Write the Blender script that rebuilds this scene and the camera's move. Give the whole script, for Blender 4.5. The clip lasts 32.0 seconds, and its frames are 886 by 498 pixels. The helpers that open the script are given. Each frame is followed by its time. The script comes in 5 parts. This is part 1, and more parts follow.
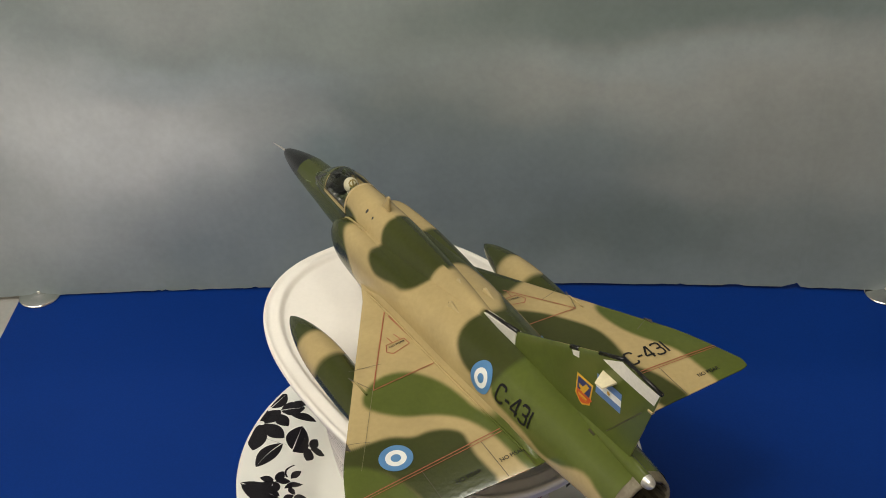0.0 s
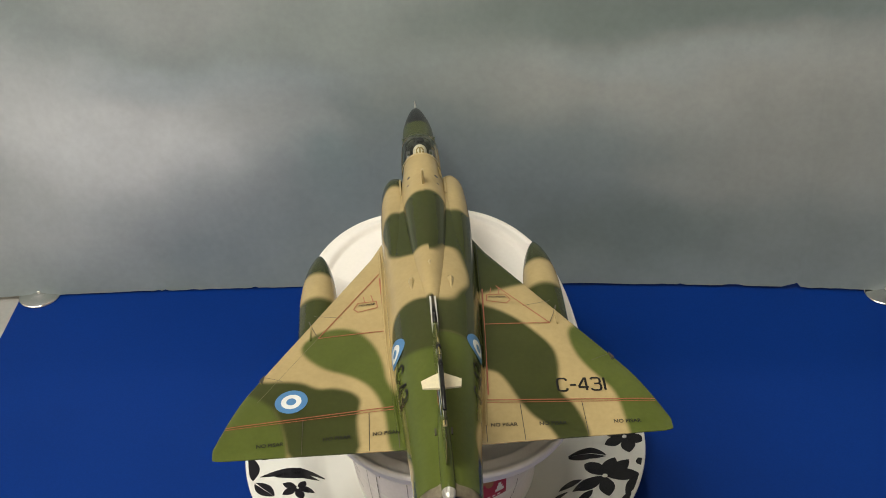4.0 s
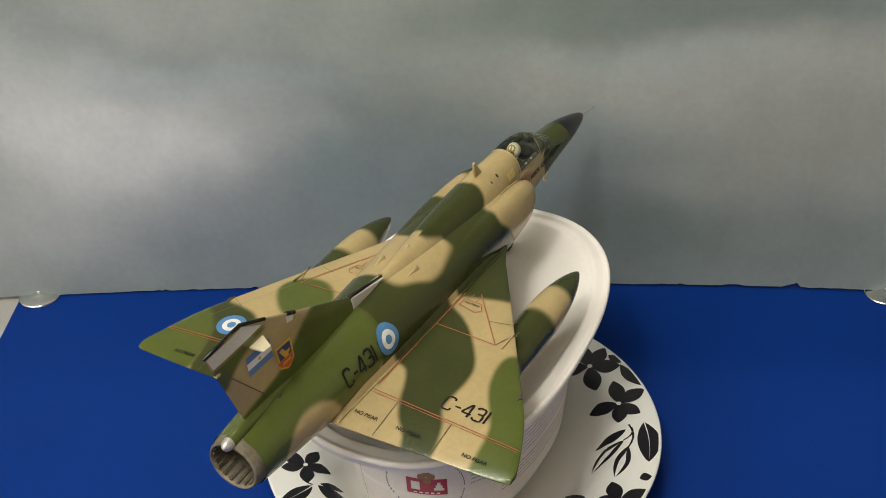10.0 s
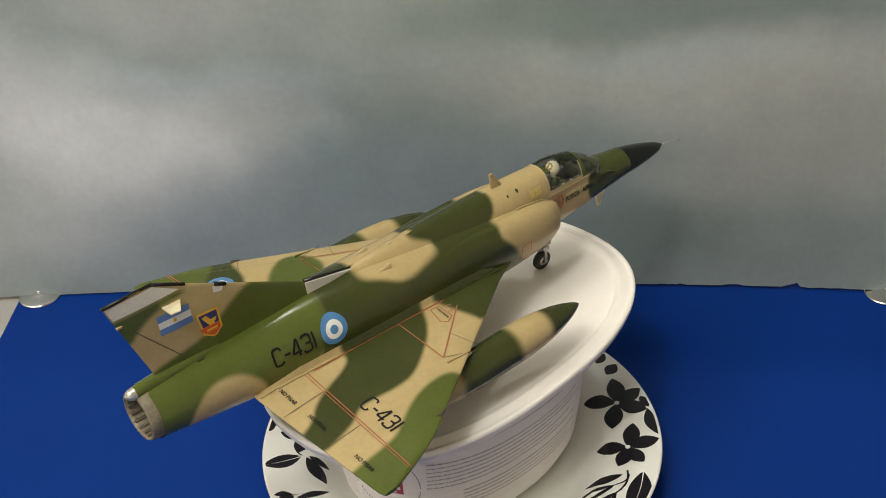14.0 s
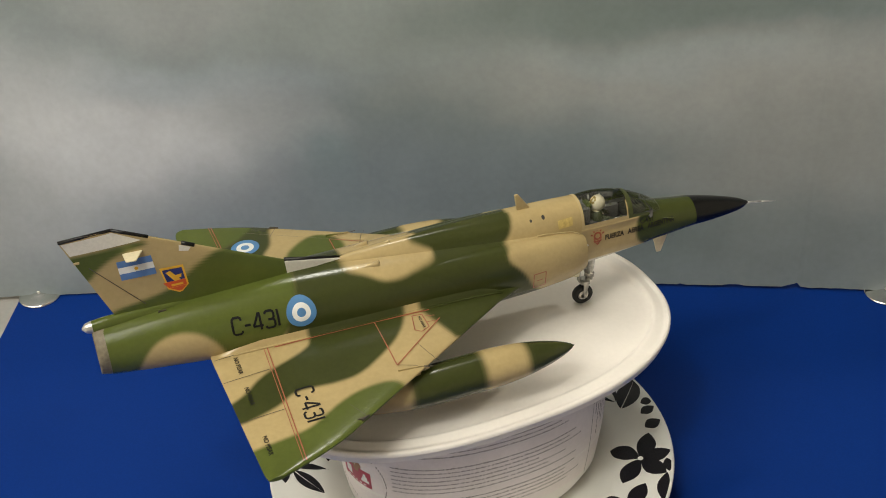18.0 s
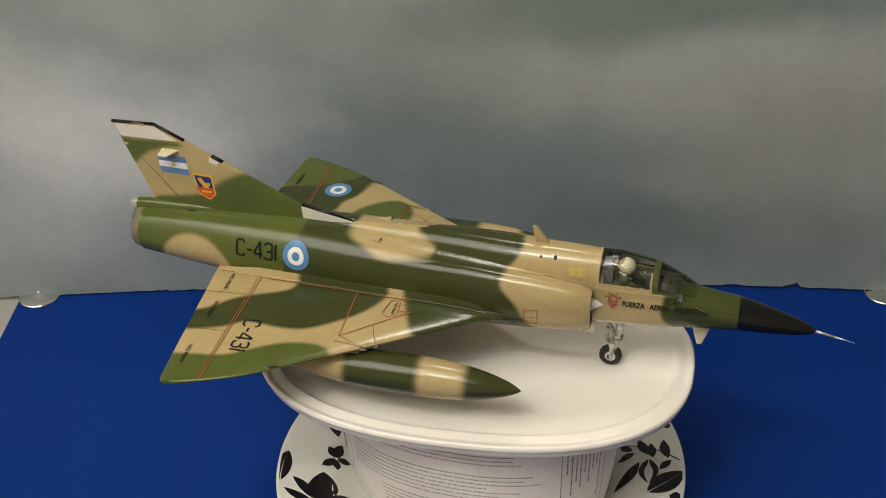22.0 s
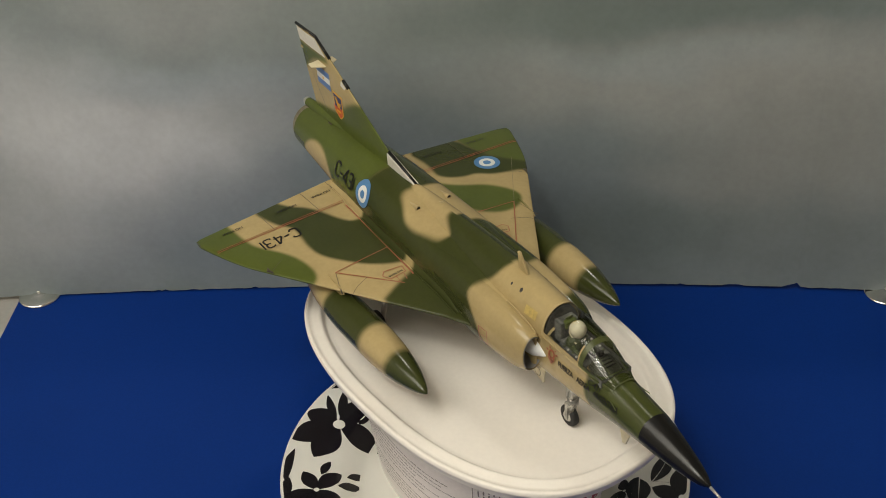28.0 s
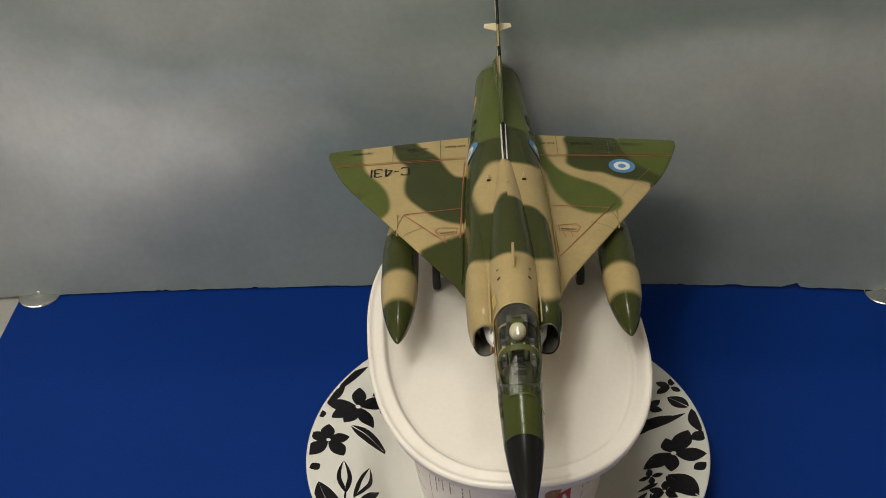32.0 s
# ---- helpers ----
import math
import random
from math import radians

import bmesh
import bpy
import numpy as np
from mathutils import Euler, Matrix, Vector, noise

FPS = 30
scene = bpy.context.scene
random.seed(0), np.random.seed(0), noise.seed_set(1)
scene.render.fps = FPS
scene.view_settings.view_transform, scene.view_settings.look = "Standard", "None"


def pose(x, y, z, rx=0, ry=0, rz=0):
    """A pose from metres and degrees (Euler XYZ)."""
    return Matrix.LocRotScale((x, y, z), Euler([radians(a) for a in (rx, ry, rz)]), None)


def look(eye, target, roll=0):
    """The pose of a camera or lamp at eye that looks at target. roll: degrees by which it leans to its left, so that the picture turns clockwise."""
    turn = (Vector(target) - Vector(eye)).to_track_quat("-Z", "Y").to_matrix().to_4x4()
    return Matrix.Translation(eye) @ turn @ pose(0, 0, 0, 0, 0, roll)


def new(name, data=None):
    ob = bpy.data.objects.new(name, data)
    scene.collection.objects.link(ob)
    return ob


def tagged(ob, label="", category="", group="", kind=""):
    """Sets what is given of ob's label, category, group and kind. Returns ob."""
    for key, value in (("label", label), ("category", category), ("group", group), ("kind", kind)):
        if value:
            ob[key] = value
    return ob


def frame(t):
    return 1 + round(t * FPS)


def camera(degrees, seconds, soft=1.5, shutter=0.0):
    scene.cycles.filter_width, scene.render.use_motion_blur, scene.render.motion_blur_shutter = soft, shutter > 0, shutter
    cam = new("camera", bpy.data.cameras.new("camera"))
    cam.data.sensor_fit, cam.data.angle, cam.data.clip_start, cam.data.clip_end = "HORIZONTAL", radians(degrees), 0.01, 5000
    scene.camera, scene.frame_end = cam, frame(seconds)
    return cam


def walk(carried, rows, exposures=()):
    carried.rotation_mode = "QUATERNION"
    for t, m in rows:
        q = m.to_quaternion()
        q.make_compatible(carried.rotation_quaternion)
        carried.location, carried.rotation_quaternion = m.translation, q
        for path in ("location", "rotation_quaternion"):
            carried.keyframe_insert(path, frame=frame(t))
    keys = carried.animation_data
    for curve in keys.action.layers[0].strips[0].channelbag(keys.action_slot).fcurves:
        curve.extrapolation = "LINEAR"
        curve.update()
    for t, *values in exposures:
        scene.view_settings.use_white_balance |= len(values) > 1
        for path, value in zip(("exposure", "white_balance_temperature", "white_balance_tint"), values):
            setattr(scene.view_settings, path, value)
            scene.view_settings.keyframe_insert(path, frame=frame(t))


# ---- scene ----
cam = camera(36.97, 32.0, soft=0.95)
EYE = (0.0, -0.4557, 0.468)
YAW, DOWN, LEAN = radians(-0.637), radians(35.539), -2.914
AIM = (EYE[0] + math.sin(YAW) * math.cos(DOWN), EYE[1] + math.cos(YAW) * math.cos(DOWN), EYE[2] - math.sin(DOWN))
walk(cam, [(0.0, look(EYE, AIM, LEAN)), (32.0, look(EYE, AIM, LEAN))], exposures=[(0.0, -0.16, 6500, 10), (3.0, 0.02, 6450, 10), (6.0, 0.12, 6390, 10), (9.0, 0.14, 6380, 10), (13.0, 0.14, 6400, 10), (17.0, 0.08, 6500, 10), (20.0, -0.10, 6560, 10), (23.0, -0.20, 6640, 10), (25.0, -0.30, 6680, 10), (28.0, -0.38, 6620, 10), (32.0, -0.38, 6550, 10)])

# the turning stack: seconds, degrees, shift in millimetres
SPIN = [
    (0.0, 111.87, -4.6, -7.6), (0.5, 110.38, -5.1, -7.6), (1.0, 108.41, -5.4, -6.6), (1.5, 103.76, -5.6, -2.5), (2.0, 97.7, -5.8, 1.4),
    (2.5, 96.67, -5.4, 2.1), (3.0, 96.73, -5.5, 2.1), (3.5, 90.17, -3.5, 5.0), (5.5, 80.36, -4.2, 6.7), (6.0, 75.86, -3.9, 7.3),
    (6.5, 73.21, -4.0, 7.2), (7.0, 68.34, -2.2, 8.5), (7.5, 68.25, -2.1, 9.1), (8.0, 67.14, -2.0, 8.6), (8.5, 63.68, -2.2, 8.3),
    (9.0, 60.59, -1.8, 7.4), (9.5, 54.76, -0.8, 7.2), (10.0, 52.5, 0.8, 9.0), (10.5, 52.26, 1.1, 8.9), (11.0, 49.74, 0.1, 5.7),
    (11.5, 46.38, -0.3, 5.0), (12.0, 43.02, 0.7, 5.1), (12.5, 42.6, 0.6, 5.1), (13.0, 42.57, 0.7, 5.0), (13.5, 37.6, -1.2, 5.4),
    (14.0, 33.77, -2.0, 4.2), (14.5, 29.77, -2.6, 3.1), (16.5, 18.29, -2.1, -3.6), (17.0, 12.96, -0.5, -4.6), (17.5, 12.63, -0.4, -4.0),
    (18.0, 12.5, -0.5, -4.5), (18.5, 4.98, -0.3, -4.8), (19.0, -0.0, -0.4, -6.7), (19.5, -5.03, -0.7, -8.0), (20.0, -10.14, 1.8, -7.5),
    (20.5, -10.2, 1.8, -7.6), (21.0, -10.79, 1.5, -8.1), (21.5, -15.37, 0.3, -9.5), (22.0, -23.55, 0.3, -8.4), (22.5, -25.9, 0.3, -8.6),
    (23.0, -26.03, 0.3, -8.9), (23.5, -25.86, 0.3, -8.5), (24.0, -29.39, -0.1, -7.9), (24.5, -34.83, -0.2, -7.3), (25.0, -41.75, -0.4, -7.5),
    (25.5, -45.26, 0.0, -5.8), (27.5, -58.31, 1.1, -7.0), (28.0, -65.34, 1.9, -4.5), (28.5, -65.72, 2.1, -3.7), (29.0, -65.89, 2.8, -3.0),
    (29.5, -73.23, 3.9, 0.5), (30.0, -80.91, 7.4, 5.6), (30.5, -86.81, 9.8, 6.2), (31.0, -87.03, 9.6, 6.7), (31.5, -89.99, 11.3, 7.4),
    (32.0, -97.91, 15.6, 10.8),
]


# ---- light ----
world = bpy.data.worlds.new("world")
scene.world = world
world.use_nodes = True
world.node_tree.nodes["Background"].inputs[0].default_value = (0.9, 0.95, 1.0, 1)
world.node_tree.nodes["Background"].inputs[1].default_value = 0.05


def area_lamp(name, at, aim, w, d, power, colour):
    data = bpy.data.lights.new(name, "AREA")
    data.shape, data.size, data.size_y, data.energy, data.color = "RECTANGLE", w, d, power, colour
    ob = new(name, data)
    ob.matrix_world = look(at, aim)
    return ob


LAMP_TINT = (1.0, 0.985, 0.87)
# large panel added out of view for soft fill, brighter on the left
PANEL_AT, PANEL_W, PANEL_D = (-0.80, -0.78, 1.60), 1.4, 1.2
area_lamp("fill_panel_light", PANEL_AT, (PANEL_AT[0], PANEL_AT[1] + 0.01, 0.0), PANEL_W, PANEL_D, 15.0, LAMP_TINT)
# Unseen: the front one follows the shadows, the back one is added fill.
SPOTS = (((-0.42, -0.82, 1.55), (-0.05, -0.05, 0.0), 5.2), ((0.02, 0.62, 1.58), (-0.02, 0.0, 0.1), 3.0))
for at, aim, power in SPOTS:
    area_lamp("unseen_spot_light", at, aim, 0.13, 0.13, power, LAMP_TINT)


# ---- materials ----
def material(name, colour, rough=0.5, metal=0.0, grain=0.06, scale=300.0, bump=0.05, stain=0.08, stain_scale=25.0, coat=0.0, spec=0.5):
    """A painted or moulded surface: base colour broken up at two scales, with fine relief."""
    m = bpy.data.materials.new(name)
    m.use_nodes = True
    nt = m.node_tree
    b = nt.nodes["Principled BSDF"]
    tc = nt.nodes.new("ShaderNodeTexCoord")
    n1, n2 = nt.nodes.new("ShaderNodeTexNoise"), nt.nodes.new("ShaderNodeTexNoise")
    n1.inputs["Scale"].default_value, n2.inputs["Scale"].default_value = scale, stain_scale
    n1.inputs["Detail"].default_value, n2.inputs["Detail"].default_value = 3.0, 4.0
    for n in (n1, n2):
        nt.links.new(tc.outputs["Object"], n.inputs["Vector"])
    base = nt.nodes.new("ShaderNodeRGB")
    base.outputs[0].default_value = (*colour, 1)
    col = base.outputs[0]
    for n, amount in ((n1, grain), (n2, stain)):
        r = nt.nodes.new("ShaderNodeMapRange")
        r.inputs[1].default_value, r.inputs[2].default_value = 0.3, 0.7
        r.inputs[3].default_value, r.inputs[4].default_value = 1 - amount, 1 + amount
        nt.links.new(n.outputs[0], r.inputs[0])
        mx = nt.nodes.new("ShaderNodeVectorMath")
        mx.operation = "SCALE"
        nt.links.new(col, mx.inputs[0])
        nt.links.new(r.outputs[0], mx.inputs["Scale"])
        col = mx.outputs[0]
    nt.links.new(col, b.inputs["Base Color"])
    b.inputs["Roughness"].default_value, b.inputs["Metallic"].default_value = rough, metal
    b.inputs["Specular IOR Level"].default_value = spec
    b.inputs["Coat Weight"].default_value, b.inputs["Coat Roughness"].default_value = coat, 0.15
    if bump:
        bp = nt.nodes.new("ShaderNodeBump")
        bp.inputs["Strength"].default_value, bp.inputs["Distance"].default_value = bump, 0.0003
        nt.links.new(n1.outputs[0], bp.inputs["Height"])
        nt.links.new(bp.outputs[0], b.inputs["Normal"])
    return m


TAN, DARK, LIGHT = (0.425, 0.325, 0.155), (0.042, 0.050, 0.013), (0.082, 0.104, 0.021)


def camo_material(name="camouflage_paint"):
    m = material(name, TAN, rough=0.19, grain=0.04, scale=520, bump=0.2, stain=0.08, stain_scale=45, spec=0.42)
    nt = m.node_tree
    b = nt.nodes["Principled BSDF"]
    base = [n for n in nt.nodes if n.type == "RGB"][0]
    scale_node = base.outputs[0].links[0].to_node
    at = nt.nodes.new("ShaderNodeAttribute")
    at.attribute_name = "camo"
    sep = nt.nodes.new("ShaderNodeSeparateColor")
    nt.links.new(at.outputs["Color"], sep.inputs[0])
    col = base.outputs[0]
    for ch, c in ((1, LIGHT), (0, DARK), (2, (0.012, 0.012, 0.014))):
        mx = nt.nodes.new("ShaderNodeMix")
        mx.data_type = "RGBA"
        nt.links.new(sep.outputs[ch], mx.inputs[0])
        nt.links.new(col, mx.inputs[6])
        mx.inputs[7].default_value = (*c, 1)
        col = mx.outputs[2]
    mx = nt.nodes.new("ShaderNodeMix")
    mx.data_type = "RGBA"
    nt.links.new(at.outputs["Alpha"], mx.inputs[0])
    nt.links.new(col, mx.inputs[6])
    mx.inputs[7].default_value = (0.70, 0.66, 0.54, 1)
    nt.links.new(mx.outputs[2], scale_node.inputs[0])
    return m


def glass_material(name, tint, rough=0.03):
    m = bpy.data.materials.new(name)
    m.use_nodes = True
    nt = m.node_tree
    nt.nodes.clear()
    out, g, tr, mx = (nt.nodes.new(k) for k in ("ShaderNodeOutputMaterial", "ShaderNodeBsdfGlossy", "ShaderNodeBsdfTransparent", "ShaderNodeMixShader"))
    fr = nt.nodes.new("ShaderNodeFresnel")
    fr.inputs[0].default_value = 1.5
    g.inputs["Roughness"].default_value = rough
    tr.inputs[0].default_value = (*tint, 1)
    nt.links.new(fr.outputs[0], mx.inputs[0])
    nt.links.new(tr.outputs[0], mx.inputs[1])
    nt.links.new(g.outputs[0], mx.inputs[2])
    nt.links.new(mx.outputs[0], out.inputs[0])
    return m


M_CAMO = camo_material()
M_TAN = material("tan_paint", TAN, 0.42, scale=900, stain_scale=45)
M_BLACK = material("black_paint", (0.008, 0.008, 0.008), 0.24, scale=900, spec=0.32)
M_INK = material("black_decal_ink", (0.008, 0.008, 0.008), 0.5, grain=0.2, scale=1500, bump=0, spec=0.2)
M_RED = material("red_decal_line", (0.31, 0.085, 0.038), 0.45, grain=0.25, scale=1200, bump=0)
M_WHITE = material("white_decal", (0.78, 0.78, 0.76), 0.4, bump=0)
M_SKYBLUE = material("light_blue_decal", (0.075, 0.21, 0.43), 0.4, bump=0)
M_NAVY = material("dark_blue_decal", (0.02, 0.03, 0.16), 0.4, bump=0)
M_YELLOW = material("yellow_decal", (0.75, 0.42, 0.03), 0.4, bump=0)
M_ORANGE = material("orange_red_decal", (0.60, 0.09, 0.02), 0.4, bump=0)
M_CREAM = material("cream_paint", (0.70, 0.62, 0.42), 0.45, scale=900)
M_PALE = material("pale_grey_paint", (0.64, 0.615, 0.555), 0.42, scale=900)
M_METAL = material("burnt_metal", (0.17, 0.145, 0.10), 0.6, 0.25, grain=0.2, scale=700, stain=0.3, stain_scale=120)
M_STEEL = material("bright_steel_paint", (0.62, 0.60, 0.56), 0.3, 0.7, grain=0.15, scale=900)
# nozzle soot, black cockpit bits, and shade painted into the scoop mouths
M_SOOT_SHADE = material("soot_and_shade_black", (0.03, 0.028, 0.025), 0.8, grain=0.3, scale=500)
M_DUCT = material("grey_duct_paint", (0.30, 0.29, 0.27), 0.5, grain=0.15, scale=600)
M_GREYINT = material("dark_grey_interior", (0.12, 0.12, 0.108), 0.55, grain=0.3, scale=800, stain=0.4, stain_scale=200)
M_TYRE = material("black_rubber", (0.018, 0.018, 0.018), 0.7, grain=0.2, scale=900)
M_LID = material("white_polypropylene_lid", (0.90, 0.85, 0.79), 0.34, grain=0.015, scale=500, bump=0.02, stain=0.025, stain_scale=30)
M_TUB = material("white_plastic_tub", (0.88, 0.85, 0.81), 0.3, grain=0.015, scale=500, bump=0.02, stain=0.03, stain_scale=30)
M_LABEL = material("printed_paper_label", (0.86, 0.80, 0.785), 0.4, grain=0.03, scale=600, bump=0.02)
M_LOGO = material("raspberry_red_print", (0.36, 0.02, 0.06), 0.4, bump=0)
M_PRINT = material("grey_print", (0.24, 0.215, 0.21), 0.5, grain=0.4, scale=1500, bump=0)
M_CHINA = material("glazed_white_china", (0.78, 0.77, 0.72), 0.12, grain=0.01, scale=200, bump=0.0, stain=0.015, stain_scale=20, coat=0.5)
M_FLOWER = material("black_glazed_print", (0.009, 0.007, 0.010), 0.26, grain=0.2, scale=400, bump=0, coat=0.08, spec=0.35)
M_BLUE = material("royal_blue_card", (0.001, 0.027, 0.195), 0.6, spec=0.12, grain=0.05, scale=900, bump=0.06, stain=0.06, stain_scale=9)
M_TABLE = material("pale_laminate", (0.36, 0.35, 0.325), 0.4, grain=0.05, scale=300, stain=0.08, stain_scale=8)
M_WALL = material("off_white_wall_paint", (0.70, 0.67, 0.62), 0.85, grain=0.04, scale=120, stain=0.05, stain_scale=2)
M_FLOOR = material("pale_wood_floor", (0.42, 0.34, 0.25), 0.5, grain=0.15, scale=60, stain=0.2, stain_scale=6)
M_CHROME = material("polished_chrome", (0.78, 0.76, 0.72), 0.14, 1.0, grain=0.02, scale=300, bump=0.0)
M_CANOPY = glass_material("clear_canopy_plastic", (0.93, 0.94, 0.92))
M_SCREEN = glass_material("smoky_windscreen_plastic", (0.86, 0.87, 0.84))
M_LAMP = bpy.data.materials.new("lamp_diffuser")
M_LAMP.use_nodes = True
M_LAMP.node_tree.nodes["Principled BSDF"].inputs["Emission Color"].default_value = (1.0, 0.93, 0.82, 1)
M_LAMP.node_tree.nodes["Principled BSDF"].inputs["Emission Strength"].default_value = 3.0


def sky_board_material():
    """A board painted with soft grey storm clouds: pale banks on darker slate, with faint brush mottling."""
    m = material("painted_cloud_board", (0.212, 0.248, 0.254), 0.75, grain=0.035, scale=260, bump=0.05, stain=0.07, stain_scale=26)
    nt = m.node_tree
    base = [n for n in nt.nodes if n.type == "RGB"][0]
    scale_node = base.outputs[0].links[0].to_node
    tc = [n for n in nt.nodes if n.type == "TEX_COORD"][0]
    warp = nt.nodes.new("ShaderNodeTexNoise")
    warp.inputs["Scale"].default_value, warp.inputs["Detail"].default_value = 9.0, 4.0
    nt.links.new(tc.outputs["Object"], warp.inputs["Vector"])
    off = nt.nodes.new("ShaderNodeVectorMath")
    off.operation = "MULTIPLY_ADD"
    off.inputs[1].default_value = (0.09, 0.0, 0.07)
    nt.links.new(warp.outputs["Color"], off.inputs[0])
    nt.links.new(tc.outputs["Object"], off.inputs[2])
    col = base.outputs[0]
    # cloud banks: centre x, z, half width, half height, tilt, colour, weight
    for x, z, w, h, turn, c, k in CLOUDS:
        mp = nt.nodes.new("ShaderNodeMapping")
        mp.vector_type = "TEXTURE"
        mp.inputs["Location"].default_value = (x + 0.045, 0, z + 0.035)
        mp.inputs["Rotation"].default_value = (0, radians(turn), 0)
        mp.inputs["Scale"].default_value = (w, 10, h)
        nt.links.new(off.outputs[0], mp.inputs["Vector"])
        g = nt.nodes.new("ShaderNodeTexGradient")
        g.gradient_type = "SPHERICAL"
        nt.links.new(mp.outputs[0], g.inputs[0])
        r = nt.nodes.new("ShaderNodeMapRange")
        r.interpolation_type = "SMOOTHSTEP"
        r.inputs[1].default_value, r.inputs[2].default_value, r.inputs[4].default_value = 0.0, 0.8, k
        nt.links.new(g.outputs[1], r.inputs[0])
        mx = nt.nodes.new("ShaderNodeMix")
        mx.data_type = "RGBA"
        nt.links.new(r.outputs[0], mx.inputs[0])
        nt.links.new(col, mx.inputs[6])
        mx.inputs[7].default_value = (*c, 1)
        col = mx.outputs[2]
    nt.links.new(col, scale_node.inputs[0])
    return m


CLOUDS = [
    (-0.056, 0.175, 0.34, 0.07, 0, (0.314, 0.351, 0.342), 0.8),
    (-0.205, 0.156, 0.15, 0.035, 0, (0.273, 0.317, 0.327), 0.6),
    (-0.144, 0.182, 0.08, 0.03, 0, (0.383, 0.400, 0.408), 0.5),
    (-0.125, 0.055, 0.16, 0.055, -12, (0.196, 0.234, 0.273), 0.7),
    (-0.060, 0.115, 0.07, 0.05, 30, (0.205, 0.244, 0.267), 0.6),
    (-0.192, 0.106, 0.145, 0.066, 20, (0.590, 0.610, 0.635), 0.9),
    (-0.250, 0.052, 0.11, 0.07, 10, (0.415, 0.435, 0.45), 0.75),
    (-0.135, 0.138, 0.10, 0.022, 4, (0.393, 0.448, 0.499), 0.5),
    (-0.105, 0.115, 0.07, 0.032, 10, (0.429, 0.448, 0.464), 0.5),
    (-0.070, 0.068, 0.035, 0.05, 0, (0.182, 0.283, 0.295), 0.4),
    (-0.090, 0.052, 0.12, 0.06, 0, (0.195, 0.228, 0.255), 0.65),
    (0.105, 0.172, 0.22, 0.034, 0, (0.159, 0.200, 0.189), 0.75),
    (0.010, 0.118, 0.10, 0.026, 4, (0.182, 0.215, 0.219), 0.6),
    (0.020, 0.064, 0.14, 0.055, 0, (0.169, 0.205, 0.236), 0.75),
    (0.130, 0.132, 0.21, 0.036, -2, (0.370, 0.385, 0.367), 0.8),
    (0.120, 0.143, 0.11, 0.016, 2, (0.337, 0.390, 0.403), 0.45),
    (0.195, 0.095, 0.12, 0.065, 0, (0.314, 0.322, 0.300), 0.75),
    (0.155, 0.078, 0.09, 0.04, 0, (0.251, 0.263, 0.255), 0.5),
    (0.107, 0.040, 0.12, 0.042, 0, (0.137, 0.170, 0.169), 0.75),
    (0.212, 0.035, 0.09, 0.045, 0, (0.192, 0.217, 0.216), 0.6),
]
M_SKY = sky_board_material()


# ---- building helpers ----
def mesh_of(name, bm, mat, smooth=True, place=None):
    bmesh.ops.recalc_face_normals(bm, faces=bm.faces)
    me = bpy.data.meshes.new(name)
    bm.to_mesh(me)
    bm.free()
    for f in me.polygons:
        f.use_smooth = smooth
    me.materials.append(mat)
    return me


def thing(name, label, category, group="", kind=""):
    ob = new(name)
    ob.empty_display_size = 0.02
    return tagged(ob, label, category, group, kind)


def part(name, bm, mat, parent, label="", smooth=True, sharp=None):
    me = mesh_of(name, bm, mat, smooth)
    if sharp is not None:
        me.set_sharp_from_angle(angle=radians(sharp))
    ob = new(name, me)
    ob.parent = parent
    if label:
        tagged(ob, label)
    return ob


def solid(name, bm, mat, label, category, kind="", group="", smooth=False):
    ob = new(name, mesh_of(name, bm, mat, smooth))
    return tagged(ob, label, category, group, kind)


def box(w, d, h, x=0, y=0, z=0, bevel=0.0, m=None):
    """A box with its base centre at x, y, z."""
    bm = bmesh.new()
    bmesh.ops.create_cube(bm, size=1, matrix=Matrix.Translation((x, y, z + h / 2)) @ Matrix.Diagonal((w, d, h, 1)))
    if bevel:
        bmesh.ops.bevel(bm, geom=bm.edges[:], offset=bevel, segments=2, affect="EDGES", profile=0.5)
    if m is not None:
        bmesh.ops.transform(bm, matrix=m, verts=bm.verts)
    return bm


def rings(rows, closed=True, caps=(False, False)):
    """A skin over rings of equal point counts."""
    bm = bmesh.new()
    vs = [[bm.verts.new(p) for p in r] for r in rows]
    n = len(rows[0])
    for a, b in zip(vs, vs[1:]):
        for i in range(n if closed else n - 1):
            j = (i + 1) % n
            bm.faces.new((a[i], a[j], b[j], b[i]))
    if caps[0]:
        bm.faces.new(vs[0][::-1])
    if caps[1]:
        bm.faces.new(vs[-1])
    return bm


def lathe(profile, n=96):
    """Turn (radius, height) pairs round z."""
    return rings([[(r * math.cos(2 * math.pi * i / n), r * math.sin(2 * math.pi * i / n), z) for i in range(n)] for r, z in profile])


def tube(a, b, r0, r1, n=16, caps=True):
    a, b = Vector(a), Vector(b)
    q = (b - a).to_track_quat("Z", "Y").to_matrix()
    ring = lambda c, r: [c + q @ Vector((r * math.cos(2 * math.pi * i / n), r * math.sin(2 * math.pi * i / n), 0)) for i in range(n)]
    return rings([ring(a, r0), ring(b, r1)], caps=(caps, caps))


def join(*bms):
    out = bmesh.new()
    for b in bms:
        me = bpy.data.meshes.new("scratch")
        b.to_mesh(me)
        b.free()
        out.from_mesh(me)
        bpy.data.meshes.remove(me)
    return out


